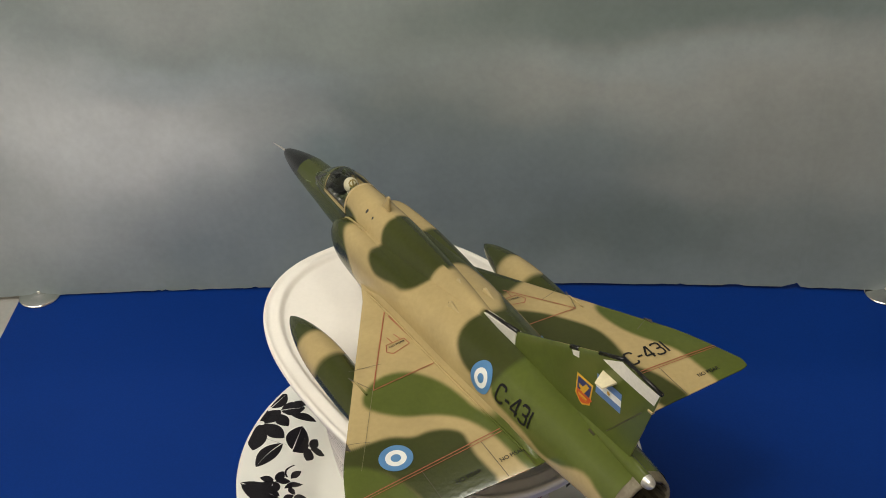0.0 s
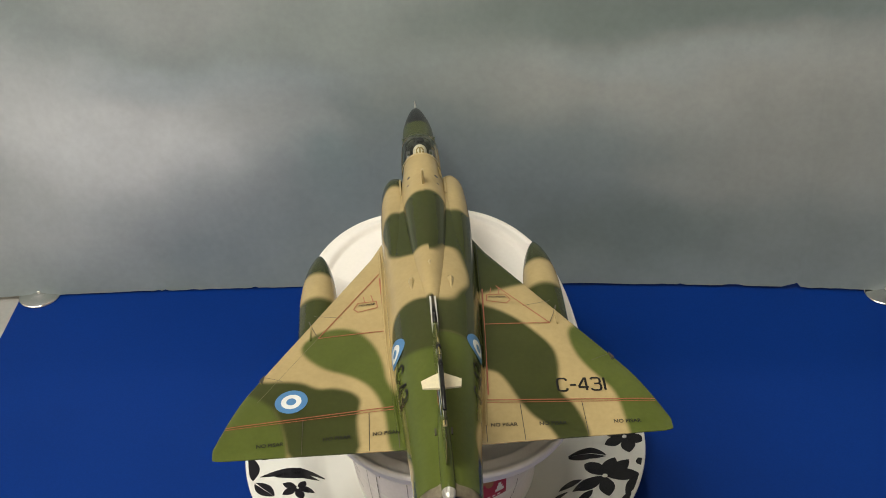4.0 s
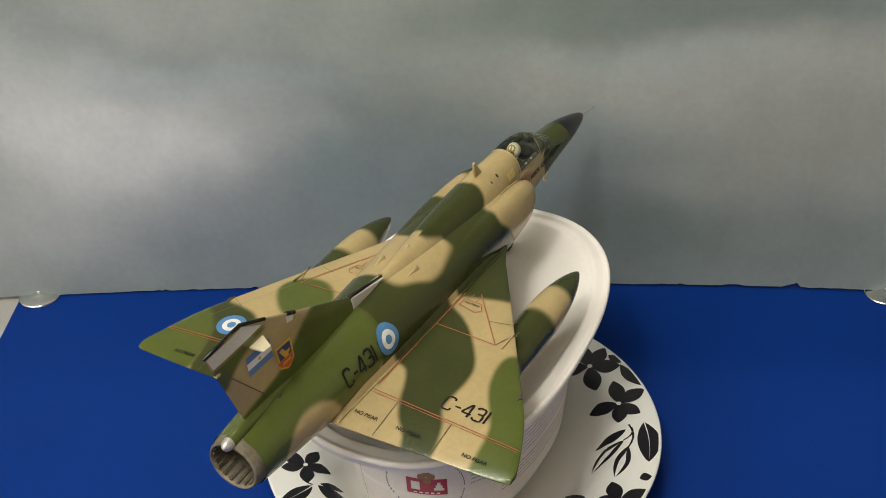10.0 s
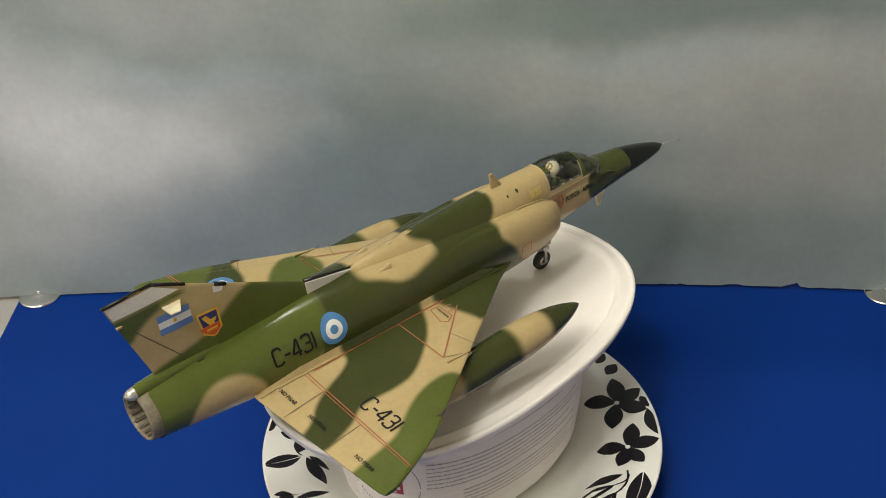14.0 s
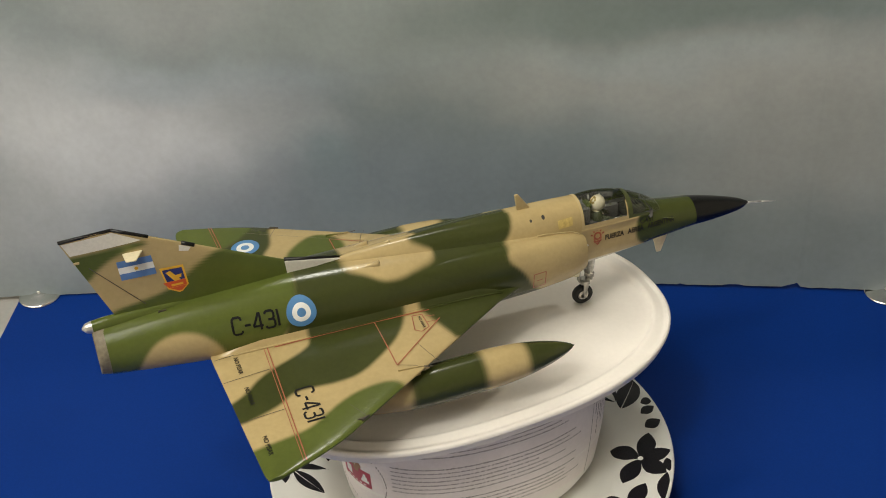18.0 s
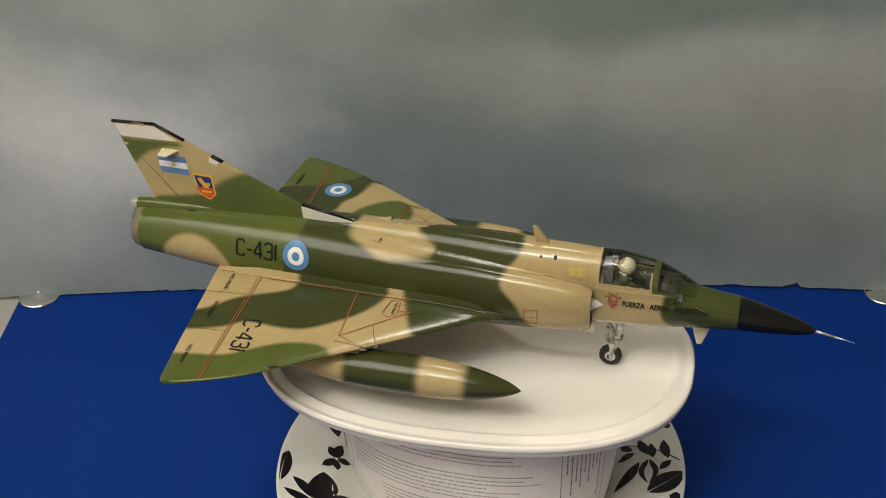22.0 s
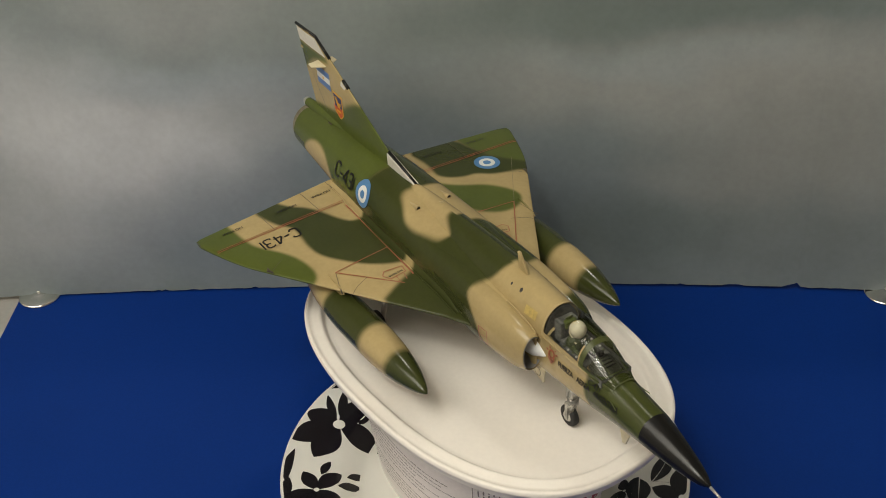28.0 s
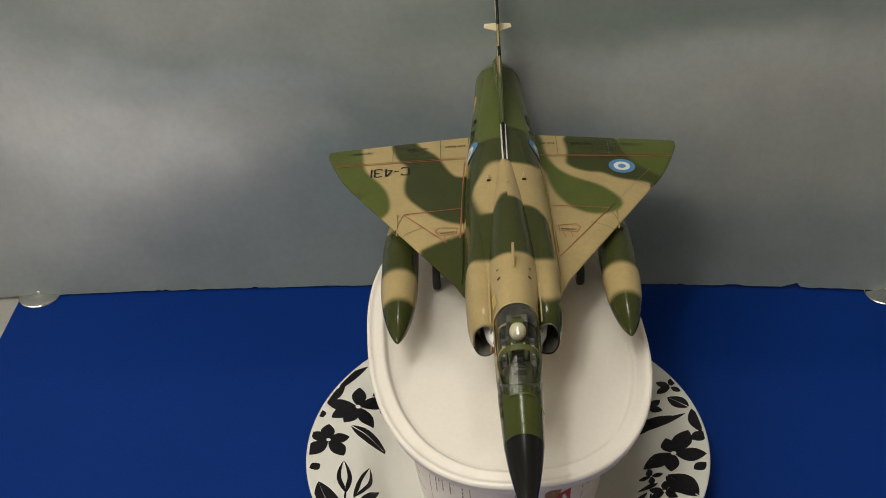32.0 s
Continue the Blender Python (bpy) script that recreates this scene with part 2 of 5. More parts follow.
def superellipse(a, b, n, count, x=0.0, y=0.0):
    pts = []
    for i in range(count):
        t = 2 * math.pi * i / count
        c, s = math.cos(t), math.sin(t)
        pts.append((x + a * math.copysign(abs(c) ** (2 / n), c), y + b * math.copysign(abs(s) ** (2 / n), s)))
    return pts


# ---- room ----
RX, RY0, RY1, RZ0, RZ1 = 1.6, -2.2, 1.4, -0.75, 1.65
for name, b in (("floor", box(2 * RX, RY1 - RY0, 0.05, 0, (RY0 + RY1) / 2, RZ0 - 0.05)),):
    solid(name, b, M_FLOOR, "pale wooden room floor", "floor", "structure")
solid("ceiling", box(2 * RX, RY1 - RY0, 0.05, 0, (RY0 + RY1) / 2, RZ1), M_WALL, "off-white room ceiling", "ceiling", "structure")
solid("wall_north", box(2 * RX + 0.2, 0.1, RZ1 - RZ0, 0, RY1 + 0.05, RZ0), M_WALL, "plain off-white room wall", "wall", "structure")
solid("wall_south", box(2 * RX + 0.2, 0.1, RZ1 - RZ0, 0, RY0 - 0.05, RZ0), M_WALL, "plain off-white room wall", "wall", "structure")
solid("wall_east", box(0.1, RY1 - RY0, RZ1 - RZ0, RX + 0.05, (RY0 + RY1) / 2, RZ0), M_WALL, "plain off-white room wall", "wall", "structure")
solid("wall_west", box(0.1, RY1 - RY0, RZ1 - RZ0, -RX - 0.05, (RY0 + RY1) / 2, RZ0), M_WALL, "plain off-white room wall", "wall", "structure")
# body of the added fill panel, never in view
lamp = thing("fill_panel", "flat white ceiling panel added out of view as soft fill", "lamp")
lamp.location = (PANEL_AT[0], PANEL_AT[1], RZ1)
part("frame", box(PANEL_W + 0.06, PANEL_D + 0.06, 0.03, 0, 0, -0.03, 0.004), M_PALE, lamp, smooth=False)
part("diffuser", box(PANEL_W, PANEL_D, 0.006, 0, 0, -0.037), M_LAMP, lamp, "glowing white diffuser", smooth=False)

# housings for the two added spots, out of view
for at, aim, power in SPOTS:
    spot = thing("unseen_spot", "small square white spot lamp added out of view", "lamp", "ceiling spot lamps")
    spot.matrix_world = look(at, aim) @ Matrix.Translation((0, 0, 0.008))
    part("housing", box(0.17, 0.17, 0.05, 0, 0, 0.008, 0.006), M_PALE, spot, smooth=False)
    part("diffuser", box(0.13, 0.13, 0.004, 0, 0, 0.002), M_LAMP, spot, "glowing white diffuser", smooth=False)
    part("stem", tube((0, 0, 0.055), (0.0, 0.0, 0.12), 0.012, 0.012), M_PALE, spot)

# ---- table, blue card, backdrop ----
table = thing("table", "pale laminate table with four square legs", "table")
table.location = (0, 0.05, -0.0018)
part("tabletop", box(1.5, 0.9, 0.03, 0, 0, -0.03, 0.003), M_TABLE, table, smooth=False)
for sx in (-0.7, 0.7):
    for sy in (-0.4, 0.4):
        part("leg", box(0.05, 0.05, 0.716, sx, sy, -0.746, 0.003), M_TABLE, table, smooth=False)

TURN = -3.9  # the board and the card stand a little askew to the camera
card = solid("blue_card", box(0.62, 0.60, 0.0015, 0, -0.30, 0, 0.0003), M_BLUE, "royal blue card sheet lying on the table", "card")
card.matrix_world = pose(0.053, 0.1685, -0.0015, 0, 0, TURN)


def backdrop():
    """A stiff board with a slightly bowed and nicked lower edge."""
    bm = bmesh.new()
    rnd = random.Random(4)
    w, h, n = 1.1, 0.25, 520
    front, back = [], []
    for i in range(n + 1):
        x = -w / 2 + w * i / n
        bow = 0.145 * x * x + 0.04 * x**3 if abs(x) < 0.30 else 0.145 * 0.09 + 0.04 * math.copysign(0.027, x)
        low = 0.0012 + 0.0007 * noise.noise((x * 45, 0, 0)) + 0.0005 * noise.noise((x * 190, 3, 0)) + (0.0008 if rnd.random() < 0.02 else 0)
        low += 0.0032 * (x - 0.186) / 0.009 if 0.186 < x < 0.195 else 0.0009 * math.sin((x - 0.152) / 0.014 * math.pi) if 0.152 < x < 0.166 else 0
        low += 0.0010 * min(1.0, max(0.0, (x + 0.1) / 0.15))
        front.append((x, -bow, max(0.0002, low)))
        back.append((x, -bow + 0.004, max(0.0002, low)))
    top_f = [(p[0], p[1] + 0.012, h) for p in front]
    top_b = [(p[0], p[1] + 0.012, h) for p in back]
    return rings([front, top_f, top_b, back, front], closed=False)


board = solid("backdrop_board", backdrop(), M_SKY, "grey painted storm-cloud board standing behind the blue card", "backdrop", smooth=False)
board.matrix_world = pose(0.0, 0.1615, 0.0, 0, 0, -3.6)


def chrome_foot():
    return lathe([(0.0001, 0.0036), (0.002, 0.0034), (0.0036, 0.0030), (0.0046, 0.0024), (0.0075, 0.0021), (0.0112, 0.0017), (0.0122, 0.0012), (0.0122, 0.0002), (0.0001, 0.0)], 48)


for x, y in ((-0.2470, 0.1740), (0.2425, 0.1415)):
    f = thing("chrome_clamp", "round polished chrome clip holding the foot of the backdrop board", "clip", "chrome clips at the board")
    f.location = (x + 0.0008, y - 0.0042, -0.0002)
    part("dome", chrome_foot(), M_CHROME, f)
    part("screw", lathe([(0.0001, 0.0048), (0.0011, 0.0046), (0.0014, 0.0040), (0.0014, 0.003)], 24), M_STEEL, f, "small bright screw head")

# ---- plate ----
PLATE = [(0.0, 8.0), (50, 8.0), (58, 10.0), (64, 15.0), (70, 19.0), (76, 20.6), (85, 21.8), (94.6, 23.0)]  # radius, height of the upper face in mm


def plate_z(r):
    return float(np.interp(r, [p[0] for p in PLATE], [p[1] for p in PLATE]))


def plate_body():
    up = [(max(r, 0.05) / 1000, plate_z(r) / 1000) for r in (0.05, 15, 30, 45, 56, 60, 63, 65.5, 68, 70, 72, 76, 80, 85, 90, 93, 94.6)]
    rim = [(0.0954, 0.0231), (0.0959, 0.0225), (0.0957, 0.0217)]
    down = [(0.090, 0.0192), (0.080, 0.0176), (0.072, 0.0150), (0.066, 0.0105), (0.060, 0.0055), (0.0575, 0.0), (0.0545, 0.0), (0.053, 0.0035), (0.00005, 0.0042)]
    return lathe(up + rim + down, 160)


plate = thing("plate", "white china plate with black flower print round its rim", "plate")
part("dish", plate_body(), M_CHINA, plate)

# ---- ice-cream tub ----
LID_A, LID_B, LID_N, LID_TURN = 95.9, 61.9, 2.42, radians(3.9)


def oval(inset, z, count=160):
    c, s = math.cos(LID_TURN), math.sin(LID_TURN)
    return [(0.0028 + (c * x - s * y) / 1000, -0.0032 + (s * x + c * y) / 1000, z / 1000) for x, y in superellipse(LID_A - inset, LID_B - inset, LID_N, count)]


tub = thing("ice_cream_tub", "white oval ice-cream tub with a closed lid, standing on the plate", "tub")
TUB_X, TUB_Y, TUB_N = 4.0, -3.0, 2.3  # the body sits a little forward of the lid's middle
TUB = [(8.1, 44, 31), (9.2, 50, 36), (12, 56, 40), (20, 60.5, 43.5), (40, 63.3, 45.8), (60, 64.4, 47), (84, 65.5, 48.5), (88, 66, 49)]  # height, half length, half width


def tub_point(deg, z, lift=0.15):
    a, w = (float(np.interp(z, [r[0] for r in TUB], [r[k] for r in TUB])) + lift for k in (1, 2))
    c, s = math.cos(radians(deg)), math.sin(radians(deg))
    return ((TUB_X + a * math.copysign(abs(c) ** (2 / TUB_N), c)) / 1000, (TUB_Y + w * math.copysign(abs(s) ** (2 / TUB_N), s)) / 1000, z / 1000)


part("body", rings([[tub_point(360 * i / 160, z, 0.0) for i in range(160)] for z in (88, 84, 72, 60, 50, 40, 30, 20, 15, 12, 10.4, 9.2, 8.1)], caps=(True, True)), M_TUB, tub, sharp=50)
part("lid", rings([oval(45, 90.5), oval(11.4, 90.45), oval(9.6, 90.5), oval(8.9, 90.8), oval(8.2, 91.9), oval(7.6, 92.7), oval(6.9, 93.0), oval(6.0, 92.8), oval(3.6, 92.1), oval(2.5, 91.9), oval(1.9, 92.3), oval(1.1, 92.5), oval(0.4, 92.2), oval(0.0, 91.6),
                   oval(0.0, 90.3), oval(0.7, 89.8), oval(1.0, 87.4), oval(1.4, 86.4), oval(2.8, 86.2), oval(3.0, 88.5)], caps=(True, False)), M_LID, tub, "white plastic lid with a raised rim", sharp=50)

# ---- model jet: millimetres, nose along +x, z as height over a datum ----
LIDTOP = 72.5
JET = thing("model_jet", "model delta-wing fighter in tan and green camouflage on the lid", "model aircraft")
SOFT = 2.6


def smooth_poly(pts, times=2):
    for _ in range(times):
        out = []
        for (ax, ay), (bx, by) in zip(pts, pts[1:] + pts[:1]):
            out += [(0.75 * ax + 0.25 * bx, 0.75 * ay + 0.25 * by), (0.25 * ax + 0.75 * bx, 0.25 * ay + 0.75 * by)]
        pts = out
    return np.array(pts)


def inside(pts, u, v, soft=SOFT):
    """How far each point (u, v) lies in the painted patch, 0 to 1 with a sprayed edge."""
    poly = smooth_poly(list(pts))
    a, b = poly, np.roll(poly, -1, axis=0)
    d2 = np.full(u.shape, 1e9)
    odd = np.zeros(u.shape, bool)
    for (ax, ay), (bx, by) in zip(a, b):
        ex, ey = bx - ax, by - ay
        t = np.clip(((u - ax) * ex + (v - ay) * ey) / (ex * ex + ey * ey + 1e-9), 0, 1)
        d2 = np.minimum(d2, (u - ax - t * ex) ** 2 + (v - ay - t * ey) ** 2)
        if ay != by:
            odd ^= ((ay > v) != (by > v)) & (u < (bx - ax) * (v - ay) / (by - ay) + ax)
    s = np.where(odd, 1, -1) * np.sqrt(d2)
    k = np.clip(0.5 + s / soft, 0, 1)
    return k * k * (3 - 2 * k)


# wing patches (x, y)
WING_R = {"dark": [[(75, -3), (40, -14), (29, -20), (-7, -44), (-13, -31), (-17, -21), (-22, -8), (10, 0)],
                   [(-22, -8), (-24, -21), (-31, -32), (-41, -40), (-52, -47), (-62, -48), (-70, -47), (-79, -46), (-87, -52), (-108, -56), (-108, -44), (-97, -40), (-91, -34), (-83, -30), (-71, -26), (-65, -22), (-65, -8)]],
          "light": [[(-36, -62), (-39, -54), (-52, -54), (-64, -58), (-76, -66), (-83, -68), (-95, -69), (-110, -70), (-112, -95), (-80, -95)]]}
WING_L = {"dark": [[(-52, 78), (-60, 69), (-61, 61), (-63, 53), (-68, 47), (-68, 41), (-71, 34), (-76, 30), (-82, 31), (-88, 32), (-108, 30), (-108, 57), (-87, 60), (-73, 66), (-62, 80)]],
          "light": [[(-42, 55), (-35, 51), (-31, 41), (-35, 31), (-46, 24), (-57, 21), (-69, 20), (-90, 10), (-110, 10), (-108, 20), (-85, 21), (-75, 24), (-68, 28), (-62, 35), (-57, 45), (-49, 52)],
                    [(-58, 80), (-62, 69), (-73, 65), (-87, 59), (-110, 57), (-112, 95), (-80, 95)]]}
# fuselage patches (x, z), one set a side
FUS_R = {"dark": [[(32, 140), (29, 128), (22, 123.5), (29, 115), (34, 107), (40, 100), (34, 80), (-70, 80), (-75, 112), (-68, 126), (-62, 140), (-48, 140), (-47, 132), (-42, 130), (-36, 128.4), (-29, 125.0), (-23, 124.4), (-16, 126.2), (-7, 127.6), (-6, 129), (-11, 131), (-16, 133), (-16, 140)]],
         "light": [[(-62, 140), (-66, 128), (-73, 112), (-84, 106), (-98, 106), (-99, 112), (-103, 118.5), (-111, 122), (-121, 122), (-128, 118.5), (-131.5, 112), (-133, 104), (-170, 104), (-170, 145)], [(122, 130), (93, 130), (90, 118), (89, 110), (92, 104), (100, 102), (122, 99)]]}
FUS_L = {"dark": [[(32, 140), (28, 128), (23, 123), (15, 120), (9, 121.5), (2, 123), (-6, 122.5), (-11, 126), (-12, 131), (-12, 140)], [(70, 124), (60, 126), (52, 124.5), (45, 120.5), (37, 114), (35, 100), (36, 90), (70, 90)], [(-44, 140), (-43, 130), (-47, 124), (-58, 119), (-72, 118), (-76, 140)]],
         "light": [[(-70, 140), (-70, 118), (-90, 116), (-110, 112), (-125, 122), (-140, 117), (-170, 115), (-170, 145)], [(122, 130), (60, 126), (62, 90), (122, 90)]]}
FIN_P = {"dark": [], "light": [[(-56, 128), (-66, 142), (-90, 152), (-103, 146), (-112, 138), (-124, 135), (-140, 132.5), (-150, 120), (-60, 120)], [(-160, 163), (-147, 161.5), (-121, 163), (-119, 160), (-131, 158.5), (-139, 154), (-144, 148), (-152, 150)]]}
FIN_L = {"dark": [], "light": [[(-40, 120), (-40, 176), (-165, 176), (-165, 120)]]}
TANK_P = {"dark": [[(50, 0), (17, 0), (17, 200), (50, 200)], [(-2, 0), (-34, 0), (-34, 200), (-2, 200)]], "light": []}


def paint(me, kind):
    """Spray the camouflage on a mesh as a point colour."""
    n = len(me.vertices)
    co = np.empty(n * 3)
    me.vertices.foreach_get("co", co)
    co = co.reshape(-1, 3) * 1000
    x, y, z = co[:, 0], co[:, 1], co[:, 2] + LIDTOP
    dark, light = np.zeros(n), np.zeros(n)

    def lay(sets, u, v, mask):
        for key, dst in (("light", light), ("dark", dark)):
            for poly in sets[key]:
                np.maximum(dst, np.where(mask, inside(poly, u, v, 4.6 if kind == "tank" else SOFT), 0), out=dst)

    if kind == "wing":
        lay(WING_R, x, y, y < 0)
        lay(WING_L, x, y, y >= 0)
    elif kind == "fuselage":
        wob = np.array([noise.noise((a / 14, b / 14, c / 14)) for a, b, c in co]) * 1.2
        lay(FUS_R, x + wob, z + wob, y < 0)
        lay(FUS_L, x + wob, z + wob, y >= 0)
    elif kind == "fin":
        lay(FIN_P, x, z, y < 0)
        lay(FIN_L, x, z, y >= 0)
    elif kind == "tank":
        lay(TANK_P, x, z, x < 999)
    if kind == "fuselage":
        # the nose wears a deeper olive than the tail
        np.maximum(dark, 0.75 * light * np.clip((x - 55) / 6, 0, 1), out=dark)
    belly = np.clip((103.6 - z) / 1.4, 0, 1) * np.clip((x - 40) / 12, 0, 1) if kind == "fuselage" else np.zeros(n)
    at = me.attributes.new("camo", "FLOAT_COLOR", "POINT")
    at.data.foreach_set("color", np.stack([dark, light, np.zeros(n), belly], 1).ravel())


def jpart(name, bm, mat, parent=None, label="", smooth=True, sharp=None, camo=""):
    """A part of the jet, given in millimetres."""
    bmesh.ops.transform(bm, matrix=Matrix.Diagonal((0.001, 0.001, 0.001, 1)) @ Matrix.Translation((0, 0, -LIDTOP)), verts=bm.verts)
    ob = part(name, bm, mat, parent or JET, label, smooth, sharp)
    if camo:
        paint(ob.data, camo)
    return ob


def stations(table, xs):
    """Smoothly interpolate the columns of a table of sections at xs (monotone cubic)."""
    t = np.array(sorted(table))
    out = []
    for c in range(1, t.shape[1]):
        X, Y = t[:, 0], t[:, c]
        d = np.diff(Y) / np.diff(X)
        s = np.zeros(len(X))
        s[0], s[-1] = d[0], d[-1]
        for i in range(1, len(X) - 1):
            s[i] = 0 if d[i - 1] * d[i] <= 0 else 2 * d[i - 1] * d[i] / (d[i - 1] + d[i])
        i = np.clip(np.searchsorted(X, xs, side="right") - 1, 0, len(X) - 2)
        h = X[i + 1] - X[i]
        u = (xs - X[i]) / h
        out.append((2 * u**3 - 3 * u**2 + 1) * Y[i] + (u**3 - 2 * u**2 + u) * h * s[i] + (-2 * u**3 + 3 * u**2) * Y[i + 1] + (u**3 - u**2) * h * s[i + 1])
    return out


def section(x, yc, hw, zc, top, low, n, count=72):
    pts = []
    for i in range(count):
        a = 2 * math.pi * i / count
        c, s = math.cos(a), math.sin(a)
        h = top - zc if s > 0 else zc - low
        pts.append((x, yc + hw * math.copysign(abs(c) ** (2 / n), c), zc + h * math.copysign(abs(s) ** (2 / n), s)))
    return pts


def loft(table, x0, x1, step=1.0, yc=0.0, caps=(False, False), count=144):
    xs = np.linspace(x0, x1, max(2, int(abs(x1 - x0) / step)))
    cols = stations(table, xs)
    yoff = cols[5] * yc if len(cols) > 5 else np.zeros(len(xs))
    return rings([section(xs[i], yoff[i], cols[0][i], cols[1][i], cols[2][i], cols[3][i], cols[4][i], count) for i in range(len(xs))], caps=caps)


# x: half width, mid height, top, bottom, squareness
BODY = [(52, 14.5, 113, 122.5, 97, 2.5), (45, 17.0, 113, 124.5, 96, 2.7), (20, 19.0, 113, 127, 95, 2.8), (0, 19.2, 113, 128.4, 95, 2.7), (-40, 18.4, 113.5, 130.6, 96, 2.35),
        (-67, 17.0, 114, 131.2, 98, 2.2), (-90, 15.4, 114.5, 130.6, 99.5, 2.1), (-120, 13.2, 115.4, 129.2, 102.4, 2.05), (-147, 11.4, 116.4, 127.2, 105.8, 2.0)]
NOSE = [(119.5, 7.4, 109.9, 116.8, 103.2, 2.0), (110, 7.9, 110.2, 118.2, 102.3, 2.05), (100, 8.3, 110.6, 119.9, 101.5, 2.2), (88, 8.6, 111, 121.6, 100.3, 2.5), (62, 9.2, 111.5, 123.5, 98.4, 2.7), (45, 10.0, 111, 124, 97, 2.5)]
SPINE = [(62, 9.0, 118, 132.4, 108, 2.3), (48, 9.9, 118, 133.0, 108, 2.25), (30, 10.4, 119, 133.4, 110, 2.2), (5, 9.2, 121, 133.8, 112, 2.1), (-20, 7.0, 123, 133.4, 114, 2.0), (-45, 4.4, 124, 132.0, 116, 2.0), (-60, 2.6, 125, 131.0, 118, 2.0)]
TRUNK = [(61, 4.8, 112, 120.4, 104.2, 2.2, 12.5), (56, 6.0, 112, 122.4, 102.0, 2.25, 12.7), (50, 6.6, 112, 123.5, 101.0, 2.3, 12.8), (30, 7.2, 112.5, 125.2, 99.5, 2.4, 12.8), (5, 7.4, 113, 126.2, 99, 2.4, 12.0), (-30, 6.6, 114, 126.0, 100, 2.4, 11.0)]
RADOME = [(119.5, 7.4, 109.9, 116.8, 103.2, 2.0), (128, 6.3, 108.8, 114.8, 103.0, 2.0), (138, 4.5, 107.5, 111.9, 103.2, 2.0), (146, 2.6, 106.5, 109.0, 103.8, 2.0), (150.3, 0.6, 106.1, 106.7, 105.5, 2.0)]

fuselage = jpart("fuselage", loft(BODY, 52, -143), M_CAMO, camo="fuselage")
jpart("spine", loft(SPINE, 62, -60, caps=(True, True)), M_CAMO, camo="fuselage", sharp=50)


def nose_shell():
    bm = loft(NOSE, 119.5, 45, 1.0)
    gone = [f for f in bm.faces if 64.5 < f.calc_center_median().x < 94 and f.calc_center_median().z > 119 and abs(f.calc_center_median().y) < (6.9 if f.calc_center_median().x < 87 else 4.4)]
    bmesh.ops.delete(bm, geom=gone, context="FACES")
    return bm


jpart("forward_fuselage", nose_shell(), M_CAMO, camo="fuselage")
jpart("radome", loft(RADOME, 119.5, 150.3, 0.8, caps=(False, True)), M_BLACK, label="matt black radome")
jpart("pitot_tube", join(tube((149.5, 0, 106), (158, 0, 104.2), 0.6, 0.42), tube((158, 0, 104.2), (166, 0, 102.4), 0.42, 0.15)), M_STEEL, label="thin silver pitot tube")
for side in (-1, 1):
    jpart("intake_trunk", loft(TRUNK, 61, -30, 1.2, yc=side), M_CAMO, camo="fuselage")
    inner = [(a, b - 0.6, c, d - 0.7, e + 0.7, f, g) for a, b, c, d, e, f, g in TRUNK]
    jpart("intake_duct", loft(inner, 61, 44, 1.5, yc=side, caps=(False, True)), M_DUCT)
    cone = rings([[(x, side * (8.7 + r * math.sin(math.pi * i / 16)), 112 + 1.25 * r * math.cos(math.pi * i / 16)) for i in range(17)] for x, r in ((65.6, 0.1), (62.4, 1.7), (58, 3.5), (48, 4.8))], closed=False)
    jpart("intake_cone", cone, M_WHITE, label="white half-cone in the air intake")


# wings
def wing_le(y):
    """The leading edge's x at a distance y from the centre line."""
    x = 27 - 1.635 * (y - 18.3) + 0.6 * max(0.0, 25 - y)
    if y > 73:
        x -= 0.062 * (y - 73) ** 2
    return x


def wing_te(y):
    return -104.8 + 4.4 * max(0.0, (y - 16)) / 70 + 0.05 * max(0.0, y - 82) ** 2


def wing_top(x, y):
    """Upper surface height."""
    y = abs(y)
    le, te = wing_le(y), wing_te(y)
    u = min(1.0, max(0.0, (le - x) / max(le - te, 1.0)))
    t = 2.6 - 1.9 * y / 86
    return 108.6 - 0.05 * y + t * (3.2 * math.sqrt(u) * (1 - u) ** 0.8 if u < 1 else 0) * 0.8


def wing(side):
    bm = bmesh.new()
    ny, nx = 110, 150
    grid = {}
    for s in (1, -1):
        for j in range(ny + 1):
            y = 8 + (86 - 8) * j / ny
            le, te = wing_le(y), wing_te(y)
            if le < te + 1:
                le = te + 1
            for i in range(nx + 1):
                u = (i / nx) ** 1.12
                x = le + (te - le) * u
                mid = 108.6 - 0.05 * y
                z = mid + s * (wing_top(x, y) - mid) + s * 0.18
                grid[s, j, i] = bm.verts.new((x, side * y, z))
        for j in range(ny):
            for i in range(nx):
                bm.faces.new([grid[s, j, i], grid[s, j + 1, i], grid[s, j + 1, i + 1], grid[s, j, i + 1]])
    for j in range(ny):
        for i in (0, nx):
            bm.faces.new([grid[1, j, i], grid[1, j + 1, i], grid[-1, j + 1, i], grid[-1, j, i]])
    for i in range(nx):
        bm.faces.new([grid[1, ny, i], grid[1, ny, i + 1], grid[-1, ny, i + 1], grid[-1, ny, i]])
    return bm


wings = {side: jpart("wing", wing(side), M_CAMO, camo="wing", sharp=40) for side in (-1, 1)}

# fin
FIN_TE0, FIN_TE1, FIN_LE0, FIN_LE1 = (-136.5, 129.0), (-151.5, 169.7), (-51.0, 129.0), (-131.3, 170.0)


